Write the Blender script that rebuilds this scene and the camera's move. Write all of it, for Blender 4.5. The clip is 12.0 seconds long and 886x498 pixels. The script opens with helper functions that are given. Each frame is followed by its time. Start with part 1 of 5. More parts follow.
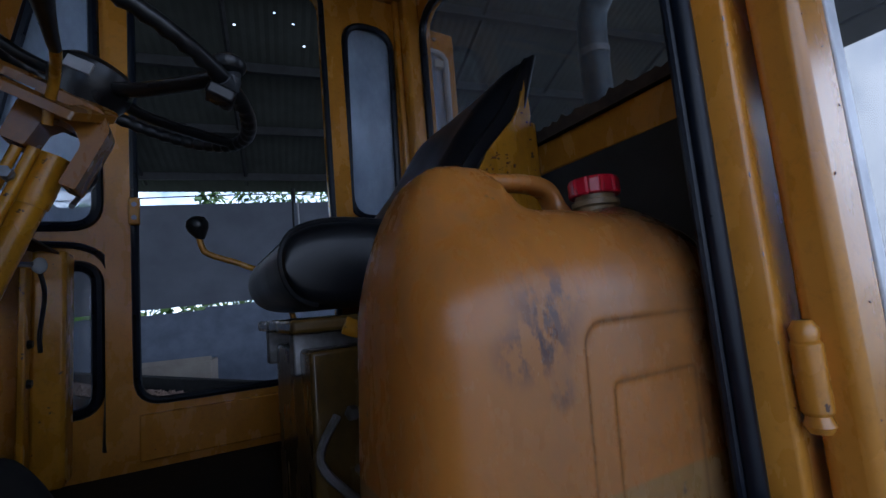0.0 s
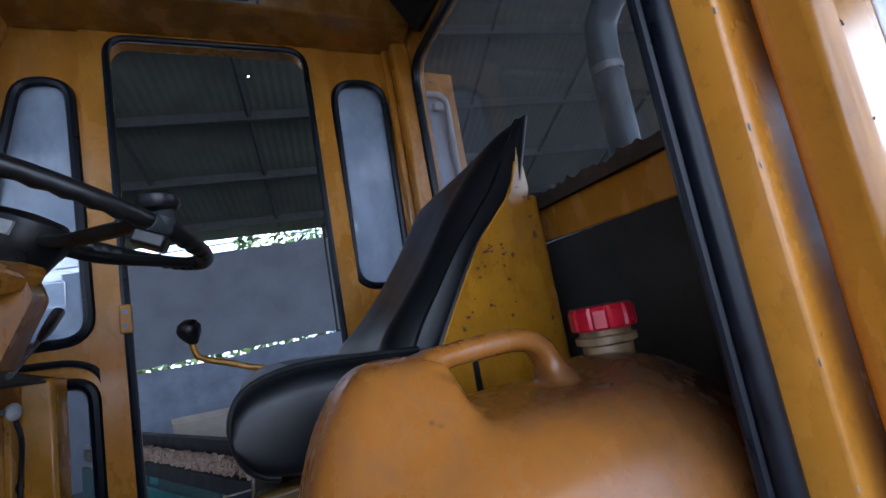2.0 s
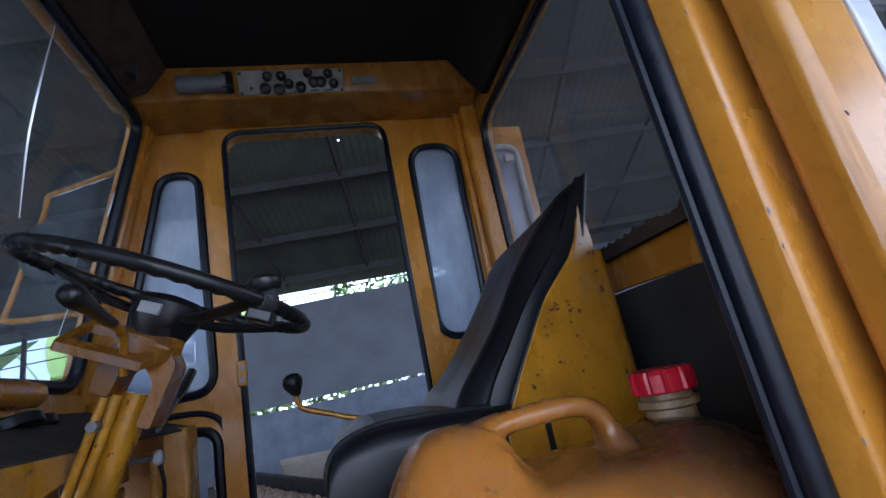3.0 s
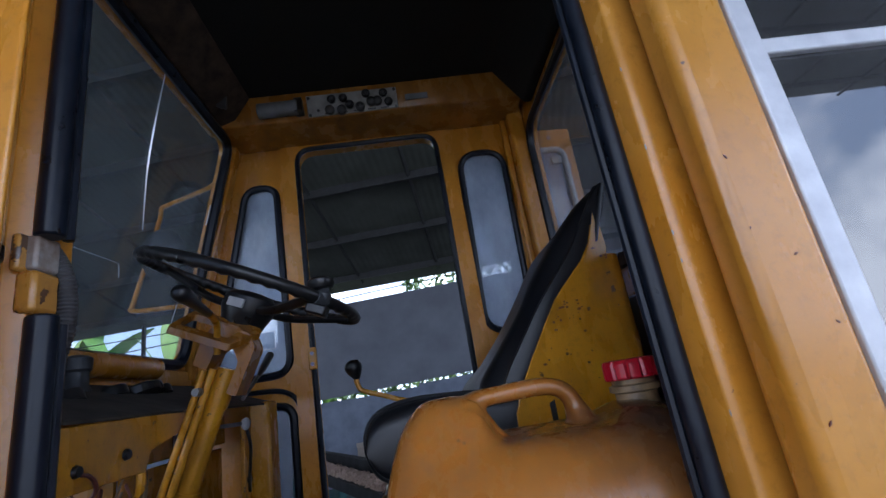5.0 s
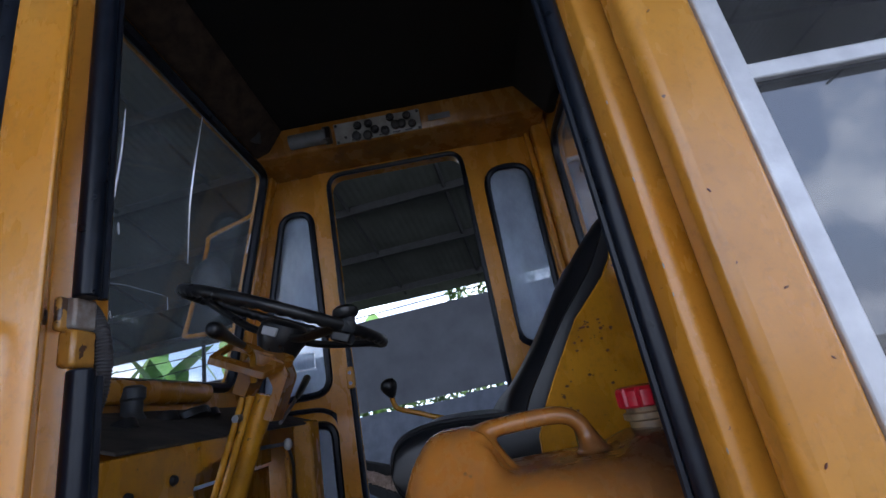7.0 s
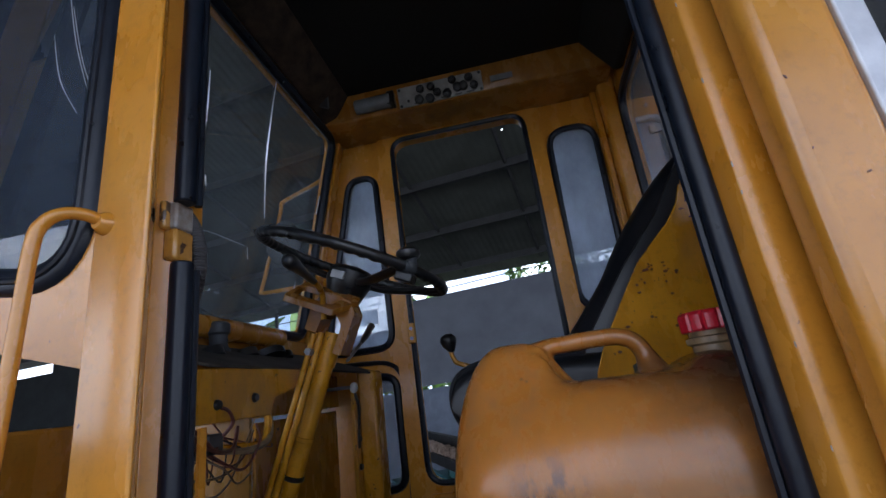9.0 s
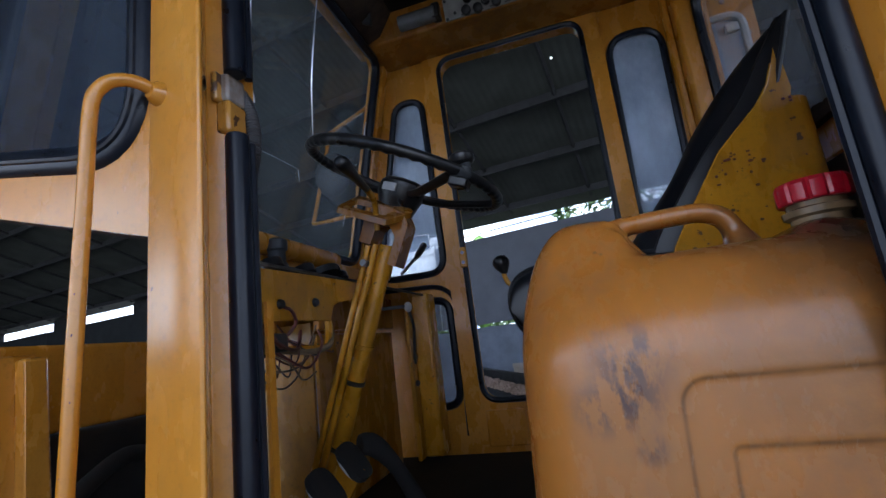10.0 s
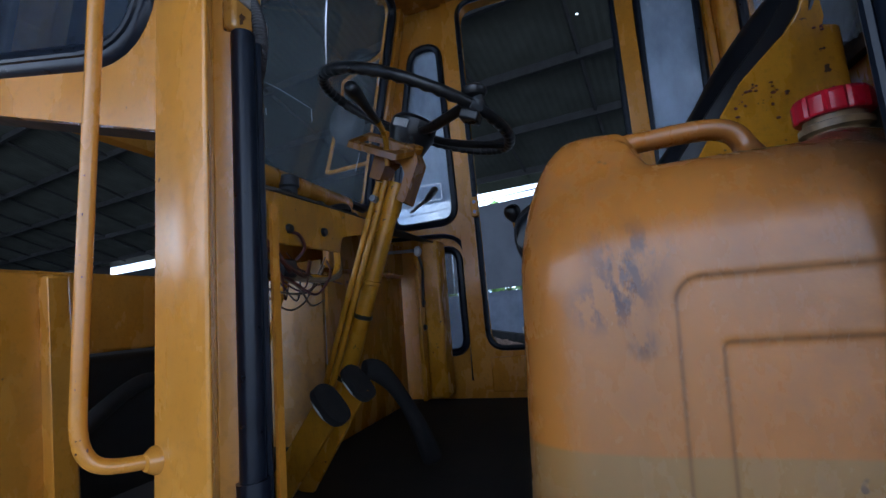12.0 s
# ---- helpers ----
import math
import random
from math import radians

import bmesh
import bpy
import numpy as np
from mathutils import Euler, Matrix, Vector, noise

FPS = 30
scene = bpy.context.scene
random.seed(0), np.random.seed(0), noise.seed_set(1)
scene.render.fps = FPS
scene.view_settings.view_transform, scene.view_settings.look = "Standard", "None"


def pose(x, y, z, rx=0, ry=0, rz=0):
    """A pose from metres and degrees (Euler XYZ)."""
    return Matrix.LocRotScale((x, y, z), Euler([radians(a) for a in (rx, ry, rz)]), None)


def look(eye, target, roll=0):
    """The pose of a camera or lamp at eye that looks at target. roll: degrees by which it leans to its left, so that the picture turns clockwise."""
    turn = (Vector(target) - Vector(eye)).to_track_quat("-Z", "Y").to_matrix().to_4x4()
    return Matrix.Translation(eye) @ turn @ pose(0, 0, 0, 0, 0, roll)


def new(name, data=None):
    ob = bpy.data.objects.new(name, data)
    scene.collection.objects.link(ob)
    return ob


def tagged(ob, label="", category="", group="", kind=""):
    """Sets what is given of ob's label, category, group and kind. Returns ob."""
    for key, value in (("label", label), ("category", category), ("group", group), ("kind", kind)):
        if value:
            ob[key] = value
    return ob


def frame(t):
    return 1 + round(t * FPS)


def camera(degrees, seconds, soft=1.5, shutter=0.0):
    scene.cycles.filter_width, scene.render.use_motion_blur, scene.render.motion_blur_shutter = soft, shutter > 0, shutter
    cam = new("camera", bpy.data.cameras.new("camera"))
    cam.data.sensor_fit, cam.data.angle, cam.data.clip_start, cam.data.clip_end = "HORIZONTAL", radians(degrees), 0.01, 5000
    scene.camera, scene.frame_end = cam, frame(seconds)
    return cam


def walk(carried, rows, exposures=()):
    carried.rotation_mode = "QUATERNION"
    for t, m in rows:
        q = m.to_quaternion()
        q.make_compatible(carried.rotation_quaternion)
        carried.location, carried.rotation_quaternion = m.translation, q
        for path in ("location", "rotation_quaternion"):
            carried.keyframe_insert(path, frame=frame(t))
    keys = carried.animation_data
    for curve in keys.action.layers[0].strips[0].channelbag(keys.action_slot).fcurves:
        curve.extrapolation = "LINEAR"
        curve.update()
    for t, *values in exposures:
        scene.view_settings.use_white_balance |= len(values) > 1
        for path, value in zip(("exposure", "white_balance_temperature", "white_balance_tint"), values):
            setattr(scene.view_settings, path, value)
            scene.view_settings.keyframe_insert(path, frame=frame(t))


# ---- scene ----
cam = camera(88.4, 12.0)
PATH = [
    (0, (0.07, 0.064, 1.611), (1.034, 1.8, 1.846), -5.0),
    (0.5, (0.099, 0.148, 1.713), (1.078, 1.88, 1.918), -6.1),
    (1, (0.141, 0.172, 1.724), (1.111, 1.909, 1.923), -6.9),
    (1.5, (0.186, 0.139, 1.746), (1.103, 1.901, 1.98), -8.1),
    (2, (0.207, 0.107, 1.772), (1.021, 1.908, 2.075), -10.3),
    (2.5, (0.22, 0.065, 1.797), (0.878, 1.906, 2.217), -11.6),
    (3, (0.22, 0.035, 1.794), (0.7, 1.903, 2.324), -11.5),
    (3.5, (0.239, 0.017, 1.775), (0.638, 1.899, 2.324), -11.7),
    (3.7, (0.239, -0.023, 1.784), (0.603, 1.865, 2.335), -12.2),
    (5.3, (0.3, -0.097, 1.759), (0.426, 1.818, 2.32), -9.3),
    (5.5, (0.309, -0.091, 1.758), (0.41, 1.828, 2.314), -9.7),
    (6, (0.327, -0.088, 1.762), (0.381, 1.828, 2.334), -10.3),
    (6.5, (0.341, -0.112, 1.783), (0.356, 1.797, 2.377), -10.9),
    (8.3, (0.322, -0.132, 1.744), (0.181, 1.741, 2.432), -7.9),
    (8.5, (0.323, -0.134, 1.729), (0.14, 1.741, 2.4), -7.8),
    (9, (0.325, -0.118, 1.704), (0.037, 1.77, 2.299), -7.5),
    (9.5, (0.306, -0.094, 1.674), (-0.096, 1.801, 2.171), -7.3),
    (10, (0.286, -0.073, 1.637), (-0.232, 1.818, 2.033), -6.9),
    (10.5, (0.28, -0.058, 1.611), (-0.326, 1.823, 1.92), -6.6),
    (11, (0.274, -0.066, 1.59), (-0.387, 1.804, 1.846), -6.0),
    (11.5, (0.271, -0.065, 1.581), (-0.415, 1.8, 1.807), -5.5),
    (12, (0.291, -0.063, 1.574), (-0.31, 1.827, 1.834), -4.6),
]

EXPOSURES = [(0.0, -0.46, 5900, 12), (0.6, 0.20, 6050, 12), (1.5, 0.68, 6200, 12), (2.5, 0.78, 6200, 12), (3.5, 0.74, 6200, 12), (5.5, 0.18, 6350, 14), (6.0, 0.12, 6400, 14), (9.0, 0.20, 6650, 13), (10.5, 0.34, 6200, 11), (12.0, 0.27, 5800, 9)]
walk(cam, [(t, look(eye, target, roll)) for t, eye, target, roll in PATH], EXPOSURES)

# ---- world, sun ----
world = bpy.data.worlds.new("sky")
scene.world = world
world.use_nodes = True
wn, wl = world.node_tree.nodes, world.node_tree.links
wn.clear()
w_out = wn.new("ShaderNodeOutputWorld")
w_bg = wn.new("ShaderNodeBackground")
w_sky = wn.new("ShaderNodeTexSky")
w_sky.sky_type, w_sky.sun_disc = "NISHITA", False
w_sky.sun_elevation, w_sky.sun_rotation = radians(48), radians(160)
w_sky.dust_density, w_sky.air_density = 2.0, 1.0
w_coord = wn.new("ShaderNodeTexCoord")
w_noise = wn.new("ShaderNodeTexNoise")
w_noise.inputs["Scale"].default_value, w_noise.inputs["Detail"].default_value = 5.0, 9.0
w_ramp = wn.new("ShaderNodeValToRGB")
w_ramp.color_ramp.elements[0].position, w_ramp.color_ramp.elements[1].position = 0.42, 0.60
w_mix = wn.new("ShaderNodeMix")
w_mix.data_type = "RGBA"
w_mix.inputs[7].default_value = (17.5, 19.6, 23.0, 1)
wl.new(w_coord.outputs["Generated"], w_noise.inputs["Vector"])
wl.new(w_noise.outputs["Fac"], w_ramp.inputs["Fac"])
wl.new(w_ramp.outputs["Color"], w_mix.inputs[0])
w_veil = wn.new("ShaderNodeMix")
w_veil.data_type = "RGBA"
w_veil.inputs[0].default_value = 0.7
w_veil.inputs[7].default_value = (5.0, 7.3, 12.2, 1)
wl.new(w_sky.outputs["Color"], w_veil.inputs[6])
wl.new(w_veil.outputs[2], w_mix.inputs[6])
wl.new(w_mix.outputs[2], w_bg.inputs["Color"])
w_bg.inputs["Strength"].default_value = 0.17
wl.new(w_bg.outputs["Background"], w_out.inputs["Surface"])

sun_data = bpy.data.lights.new("sun", "SUN")
sun_data.energy, sun_data.angle, sun_data.color = 3.5, radians(12), (1.0, 0.95, 0.88)
sun = new("sun", sun_data)
sun.matrix_world = look((0, -6, 10), (-1.5, -2, 0))


# ---- materials ----
def mat_base(name, rough=0.5, metal=0.0):
    m = bpy.data.materials.new(name)
    m.use_nodes = True
    n, l = m.node_tree.nodes, m.node_tree.links
    b = n["Principled BSDF"]
    b.inputs["Roughness"].default_value, b.inputs["Metallic"].default_value = rough, metal
    return m, n, l, b


def noise_node(n, l, scale, detail=4.0, stretch=(1, 1, 1), rough=0.55):
    co = n.new("ShaderNodeTexCoord")
    mp = n.new("ShaderNodeMapping")
    mp.inputs["Scale"].default_value = stretch
    tx = n.new("ShaderNodeTexNoise")
    tx.inputs["Scale"].default_value, tx.inputs["Detail"].default_value, tx.inputs["Roughness"].default_value = scale, detail, rough
    l.new(co.outputs["Object"], mp.inputs["Vector"])
    l.new(mp.outputs["Vector"], tx.inputs["Vector"])
    return tx.outputs["Fac"]


def ramp(n, l, fac, lo, hi):
    r = n.new("ShaderNodeMapRange")
    r.inputs["From Min"].default_value, r.inputs["From Max"].default_value = lo, hi
    l.new(fac, r.inputs["Value"])
    return r.outputs["Result"]


def blend(n, l, fac, a, b):
    m = n.new("ShaderNodeMix")
    m.data_type = "RGBA"
    if isinstance(fac, float):
        m.inputs[0].default_value = fac
    else:
        l.new(fac, m.inputs[0])
    for k, v in ((6, a), (7, b)):
        if isinstance(v, tuple):
            m.inputs[k].default_value = (*v, 1)
        else:
            l.new(v, m.inputs[k])
    return m.outputs[2]


def mul(n, l, a, k):
    m = n.new("ShaderNodeMath")
    m.operation = "MULTIPLY"
    l.new(a, m.inputs[0])
    m.inputs[1].default_value = k
    return m.outputs[0]


def bump(n, l, b, fac, strength, distance):
    k = n.new("ShaderNodeBump")
    k.inputs["Strength"].default_value, k.inputs["Distance"].default_value = strength, distance
    l.new(fac, k.inputs["Height"])
    l.new(k.outputs["Normal"], b.inputs["Normal"])


def paint(name, col, worn, grime, rough=0.42, chips=0.725, grimy=0.45):
    """Old machine enamel: faded patches, greasy grime, chips down to rust."""
    m, n, l, b = mat_base(name, rough)
    big = noise_node(n, l, 4.0, 5)
    mid = noise_node(n, l, 17.0, 6, (1, 1, 0.45))
    fine = noise_node(n, l, 160.0, 3)
    spots = noise_node(n, l, 52.0, 4)
    c = blend(n, l, ramp(n, l, big, 0.35, 0.7), col, worn)
    c = blend(n, l, mul(n, l, ramp(n, l, mid, 0.42, 0.8), grimy), c, grime)
    speck = noise_node(n, l, 85.0, 5, (1, 1, 1), 0.7)
    c = blend(n, l, mul(n, l, ramp(n, l, speck, 0.52, 0.70), 0.35), c, grime)
    c = blend(n, l, ramp(n, l, spots, chips, chips + 0.02), c, (0.09, 0.045, 0.025))
    l.new(c, b.inputs["Base Color"])
    l.new(ramp(n, l, mid, 1.05, -1.05), b.inputs["Roughness"])
    b.inputs["Coat Weight"].default_value, b.inputs["Coat Roughness"].default_value = 0.40, 0.20
    bump(n, l, b, fine, 0.12, 0.001)
    return m


def plain(name, col, col2, rough, scale=20.0, metal=0.0, grain=120.0, depth=0.15, stretch=(1, 1, 1)):
    m, n, l, b = mat_base(name, rough, metal)
    big = noise_node(n, l, scale, 5, stretch)
    c = blend(n, l, ramp(n, l, big, 0.35, 0.68), col, col2)
    l.new(c, b.inputs["Base Color"])
    fine = noise_node(n, l, grain, 3)
    bump(n, l, b, fine, depth, 0.002)
    r = n.new("ShaderNodeMapRange")
    r.inputs["To Min"].default_value, r.inputs["To Max"].default_value = max(rough - 0.1, 0.03), min(rough + 0.12, 1)
    l.new(big, r.inputs["Value"])
    l.new(r.outputs["Result"], b.inputs["Roughness"])
    return m


def glass(name, tint, dust=0.12, dusty=(0.35, 0.37, 0.38), scale=6.0, ior=1.5):
    """A pane: clear with Fresnel gloss, and a patchy film, for dust and painted reflection."""
    m = bpy.data.materials.new(name)
    m.use_nodes = True
    n, l = m.node_tree.nodes, m.node_tree.links
    n.clear()
    out = n.new("ShaderNodeOutputMaterial")
    tr = n.new("ShaderNodeBsdfTransparent")
    tr.inputs["Color"].default_value = (*tint, 1)
    gl = n.new("ShaderNodeBsdfGlossy")
    gl.inputs["Roughness"].default_value = 0.02
    lw = n.new("ShaderNodeLayerWeight")
    lw.inputs["Blend"].default_value = 0.5
    pw = n.new("ShaderNodeMath")
    pw.operation = "POWER"
    pw.inputs[1].default_value = 5.0
    l.new(lw.outputs["Facing"], pw.inputs[0])
    f0 = ((ior - 1) / (ior + 1)) ** 2
    fr = n.new("ShaderNodeMath")
    fr.operation = "MULTIPLY_ADD"
    fr.inputs[1].default_value, fr.inputs[2].default_value = 1 - f0, f0
    l.new(pw.outputs[0], fr.inputs[0])
    mx = n.new("ShaderNodeMixShader")
    l.new(fr.outputs[0], mx.inputs["Fac"])
    l.new(tr.outputs["BSDF"], mx.inputs[1])
    l.new(gl.outputs["BSDF"], mx.inputs[2])
    df = n.new("ShaderNodeBsdfDiffuse")
    df.inputs["Color"].default_value = (*dusty, 1)
    m2 = n.new("ShaderNodeMixShader")
    f = noise_node(n, l, scale, 8, (1, 1, 0.5), 0.65)
    l.new(mul(n, l, ramp(n, l, f, 0.1, 0.85), dust), m2.inputs["Fac"])
    l.new(mx.outputs["Shader"], m2.inputs[1])
    l.new(df.outputs["BSDF"], m2.inputs[2])
    l.new(m2.outputs["Shader"], out.inputs["Surface"])
    return m


ORANGE = paint("cab_orange_enamel", (0.57, 0.218, 0.016), (0.58, 0.262, 0.038), (0.28, 0.115, 0.020))
YELLOW = paint("machine_yellow_enamel", (0.62, 0.268, 0.012), (0.56, 0.245, 0.016), (0.20, 0.09, 0.020), chips=0.68, grimy=0.7)
CASTING = paint("grimy_cast_orange", (0.36, 0.135, 0.012), (0.22, 0.085, 0.012), (0.09, 0.042, 0.015), grimy=0.8)
# olive seat base: oily dirt, with the shade under the cushion in the colour
SEATBASE = paint("oily_shaded_olive_enamel", (0.085, 0.050, 0.012), (0.16, 0.085, 0.015), (0.018, 0.013, 0.008), grimy=0.9)
for worn_paint in (CASTING, SEATBASE, YELLOW):
    worn_paint.node_tree.nodes["Principled BSDF"].inputs["Coat Weight"].default_value = 0.1
RUBBER = plain("black_rubber", (0.004, 0.0065, 0.012), (0.008, 0.012, 0.021), 0.30, 45, depth=0.10)
RUBBER.node_tree.nodes["Principled BSDF"].inputs["Specular IOR Level"].default_value = 0.27
BLACKRAG = plain("greasy_black_cloth", (0.008, 0.008, 0.008), (0.02, 0.018, 0.016), 0.9, 30)
VINYL = plain("black_vinyl", (0.005, 0.006, 0.008), (0.009, 0.010, 0.013), 0.36, 14, grain=420, depth=0.06)
VINYL.node_tree.nodes["Principled BSDF"].inputs["Specular IOR Level"].default_value = 0.18
VINYL.node_tree.nodes["Principled BSDF"].inputs["Specular IOR Level"].default_value = 0.42
BLACKPLASTIC = plain("black_plastic", (0.008, 0.008, 0.009), (0.02, 0.02, 0.02), 0.3, 30)
HEADLINER = plain("dark_headlining", (0.006, 0.0055, 0.005), (0.012, 0.011, 0.010), 0.9, 8)
LINING = plain("dark_grey_lining", (0.040, 0.040, 0.037), (0.026, 0.026, 0.024), 0.75, 8)
TORNSHADE = plain("torn_lining_shade_brown", (0.075, 0.048, 0.032), (0.03, 0.020, 0.014), 0.9, 25)
# flat dark brown: the shade inside the footwell cavity put into the colour
CAVITYSHADE = plain("shaded_cavity_brown", (0.040, 0.022, 0.007), (0.016, 0.010, 0.005), 0.92, 9)
# machine yellow darkened for pedestal and cavity: grime, and their shade in the colour
DIMYELLOW = paint("grimy_shaded_yellow_enamel", (0.40, 0.18, 0.012), (0.32, 0.145, 0.014), (0.08, 0.045, 0.015), grimy=0.85)
PALEVINYL = plain("scuffed_sheen_vinyl", (0.17, 0.18, 0.23), (0.06, 0.065, 0.085), 0.32, 40)
# cab orange darkened for the header: some dirt, and its weak light in the colour
DIMORANGE = paint("grimy_dimmed_orange_enamel", (0.42, 0.165, 0.018), (0.40, 0.18, 0.03), (0.13, 0.06, 0.02), grimy=0.8)
DUSTY = plain("dusty_dark_top", (0.060, 0.050, 0.038), (0.022, 0.019, 0.016), 0.85, 18)
DIRTFLOOR = plain("greasy_floor_mat", (0.012, 0.011, 0.010), (0.03, 0.025, 0.02), 0.85, 9)
ALU = plain("dull_aluminium", (0.62, 0.63, 0.65), (0.48, 0.49, 0.52), 0.42, 25, metal=0.35)
STEEL = plain("bare_steel", (0.30, 0.30, 0.31), (0.16, 0.15, 0.14), 0.4, 30, metal=0.7)
DARKGREY = plain("dark_grey_plastic", (0.05, 0.055, 0.06), (0.03, 0.033, 0.036), 0.5, 20)
GAITER = plain("grey_ribbed_rubber", (0.06, 0.06, 0.064), (0.04, 0.04, 0.043), 0.55, 20)
CHIPPED = paint("chipped_orange_enamel", (0.50, 0.21, 0.025), (0.52, 0.27, 0.06), (0.20, 0.10, 0.04), chips=0.56, grimy=0.8)
WORNSTEEL = plain("rubbed_steel", (0.36, 0.34, 0.32), (0.20, 0.13, 0.09), 0.45, 60, metal=0.2)
GREYMETAL = plain("grey_painted_metal", (0.20, 0.21, 0.22), (0.13, 0.13, 0.13), 0.5, 20)
RED = plain("red_plastic", (0.50, 0.008, 0.025), (0.42, 0.006, 0.02), 0.28, 30)
CREAM = plain("dirty_cream_plastic", (0.34, 0.22, 0.11), (0.015, 0.010, 0.008), 0.45, 30)
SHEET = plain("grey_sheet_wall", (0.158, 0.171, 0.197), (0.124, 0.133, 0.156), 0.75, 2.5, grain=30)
# the wall sheet darkened for the left bays: their shade put into the colour
SHADESHEET = plain("shaded_sheet", (0.024, 0.028, 0.03), (0.016, 0.019, 0.02), 0.85, 2.5)
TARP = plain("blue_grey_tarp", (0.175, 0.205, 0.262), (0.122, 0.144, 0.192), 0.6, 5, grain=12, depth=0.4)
ROOF = plain("dark_roof_sheet", (0.060, 0.066, 0.055), (0.042, 0.046, 0.038), 0.7, 3, grain=40)
BEAM = plain("roof_steel", (0.02, 0.021, 0.022), (0.012, 0.012, 0.012), 0.7, 10)
SOIL = plain("earth_floor", (0.26, 0.262, 0.258), (0.20, 0.20, 0.198), 0.95, 1.6, grain=20, depth=0.5)
CARD = plain("cardboard", (0.42, 0.36, 0.30), (0.36, 0.30, 0.25), 0.85, 8)
CHIPS = plain("dry_chips", (0.50, 0.36, 0.29), (0.30, 0.21, 0.16), 0.9, 30)
TEAL = plain("teal_paint", (0.012, 0.13, 0.13), (0.015, 0.09, 0.095), 0.5, 14)
LEAF = plain("leaf_green", (0.07, 0.20, 0.03), (0.12, 0.28, 0.05), 0.5, 6)
LEAFDARK = plain("shrub_green", (0.035, 0.09, 0.02), (0.07, 0.14, 0.03), 0.6, 6)
STACK = plain("exhaust_grey", (0.060, 0.080, 0.095), (0.030, 0.040, 0.048), 0.4, 12, metal=0.3)
WIRE = plain("red_brown_wire", (0.15, 0.035, 0.025), (0.07, 0.025, 0.02), 0.5, 40)
WIREPALE = plain("pale_wire", (0.24, 0.17, 0.10), (0.12, 0.08, 0.05), 0.5, 40)
PAPER = plain("pale_label", (0.5, 0.5, 0.5), (0.4, 0.4, 0.4), 0.6, 30)
PANELGREY = plain("switch_panel_grey", (0.36, 0.35, 0.33), (0.22, 0.21, 0.19), 0.5, 25)
# windscreen film: slight dust, mostly the bright door side's reflection painted as haze
GLASS = glass("cab_glass", (0.88, 0.90, 0.90), 0.24, (0.36, 0.42, 0.46), 5.0, ior=1.5)
# pale blue film: dust, with the bright reflection in these panes painted in
GLASSFILM = glass("dusty_reflection_glass", (0.70, 0.73, 0.76), 0.80, (0.64, 0.745, 0.90), 4.0, ior=1.7)
GLASSNEAR = glass("near_side_glass", (0.62, 0.68, 0.76), 0.09, (0.30, 0.38, 0.50), 3.0, ior=1.6)
GLASSREAR = glass("rear_glass", (0.86, 0.87, 0.88), 0.24, (0.42, 0.43, 0.45), 3.0)
# door panes: the grey film stands in for the roof underside's reflection
GLASSDARK = glass("tinted_glass", (0.05, 0.055, 0.06), 0.20, (0.35, 0.36, 0.38), ior=2.4)
CRACK = plain("crack_edge", (0.95, 0.96, 1.0), (0.85, 0.87, 0.92), 0.22, 30, metal=0.6)


# recessed panels moulded into the can's side: centre x, centre z, half width, half height, corner radius
CAN_PANELS = ((0.4415, 1.452, 0.0885, 0.132, 0.020), (0.4405, 1.443, 0.0565, 0.088, 0.006))


def panel_distance(x, z, cx, cz, hx, hz, r):
    """Signed distance to the rounded panel edge, which leans as the can does."""
    px, pz = abs(x - cx - 0.05 * (z - 1.55)) - hx + r, abs(z - cz) - hz + r
    return math.hypot(max(px, 0), max(pz, 0)) + min(max(px, pz), 0) - r


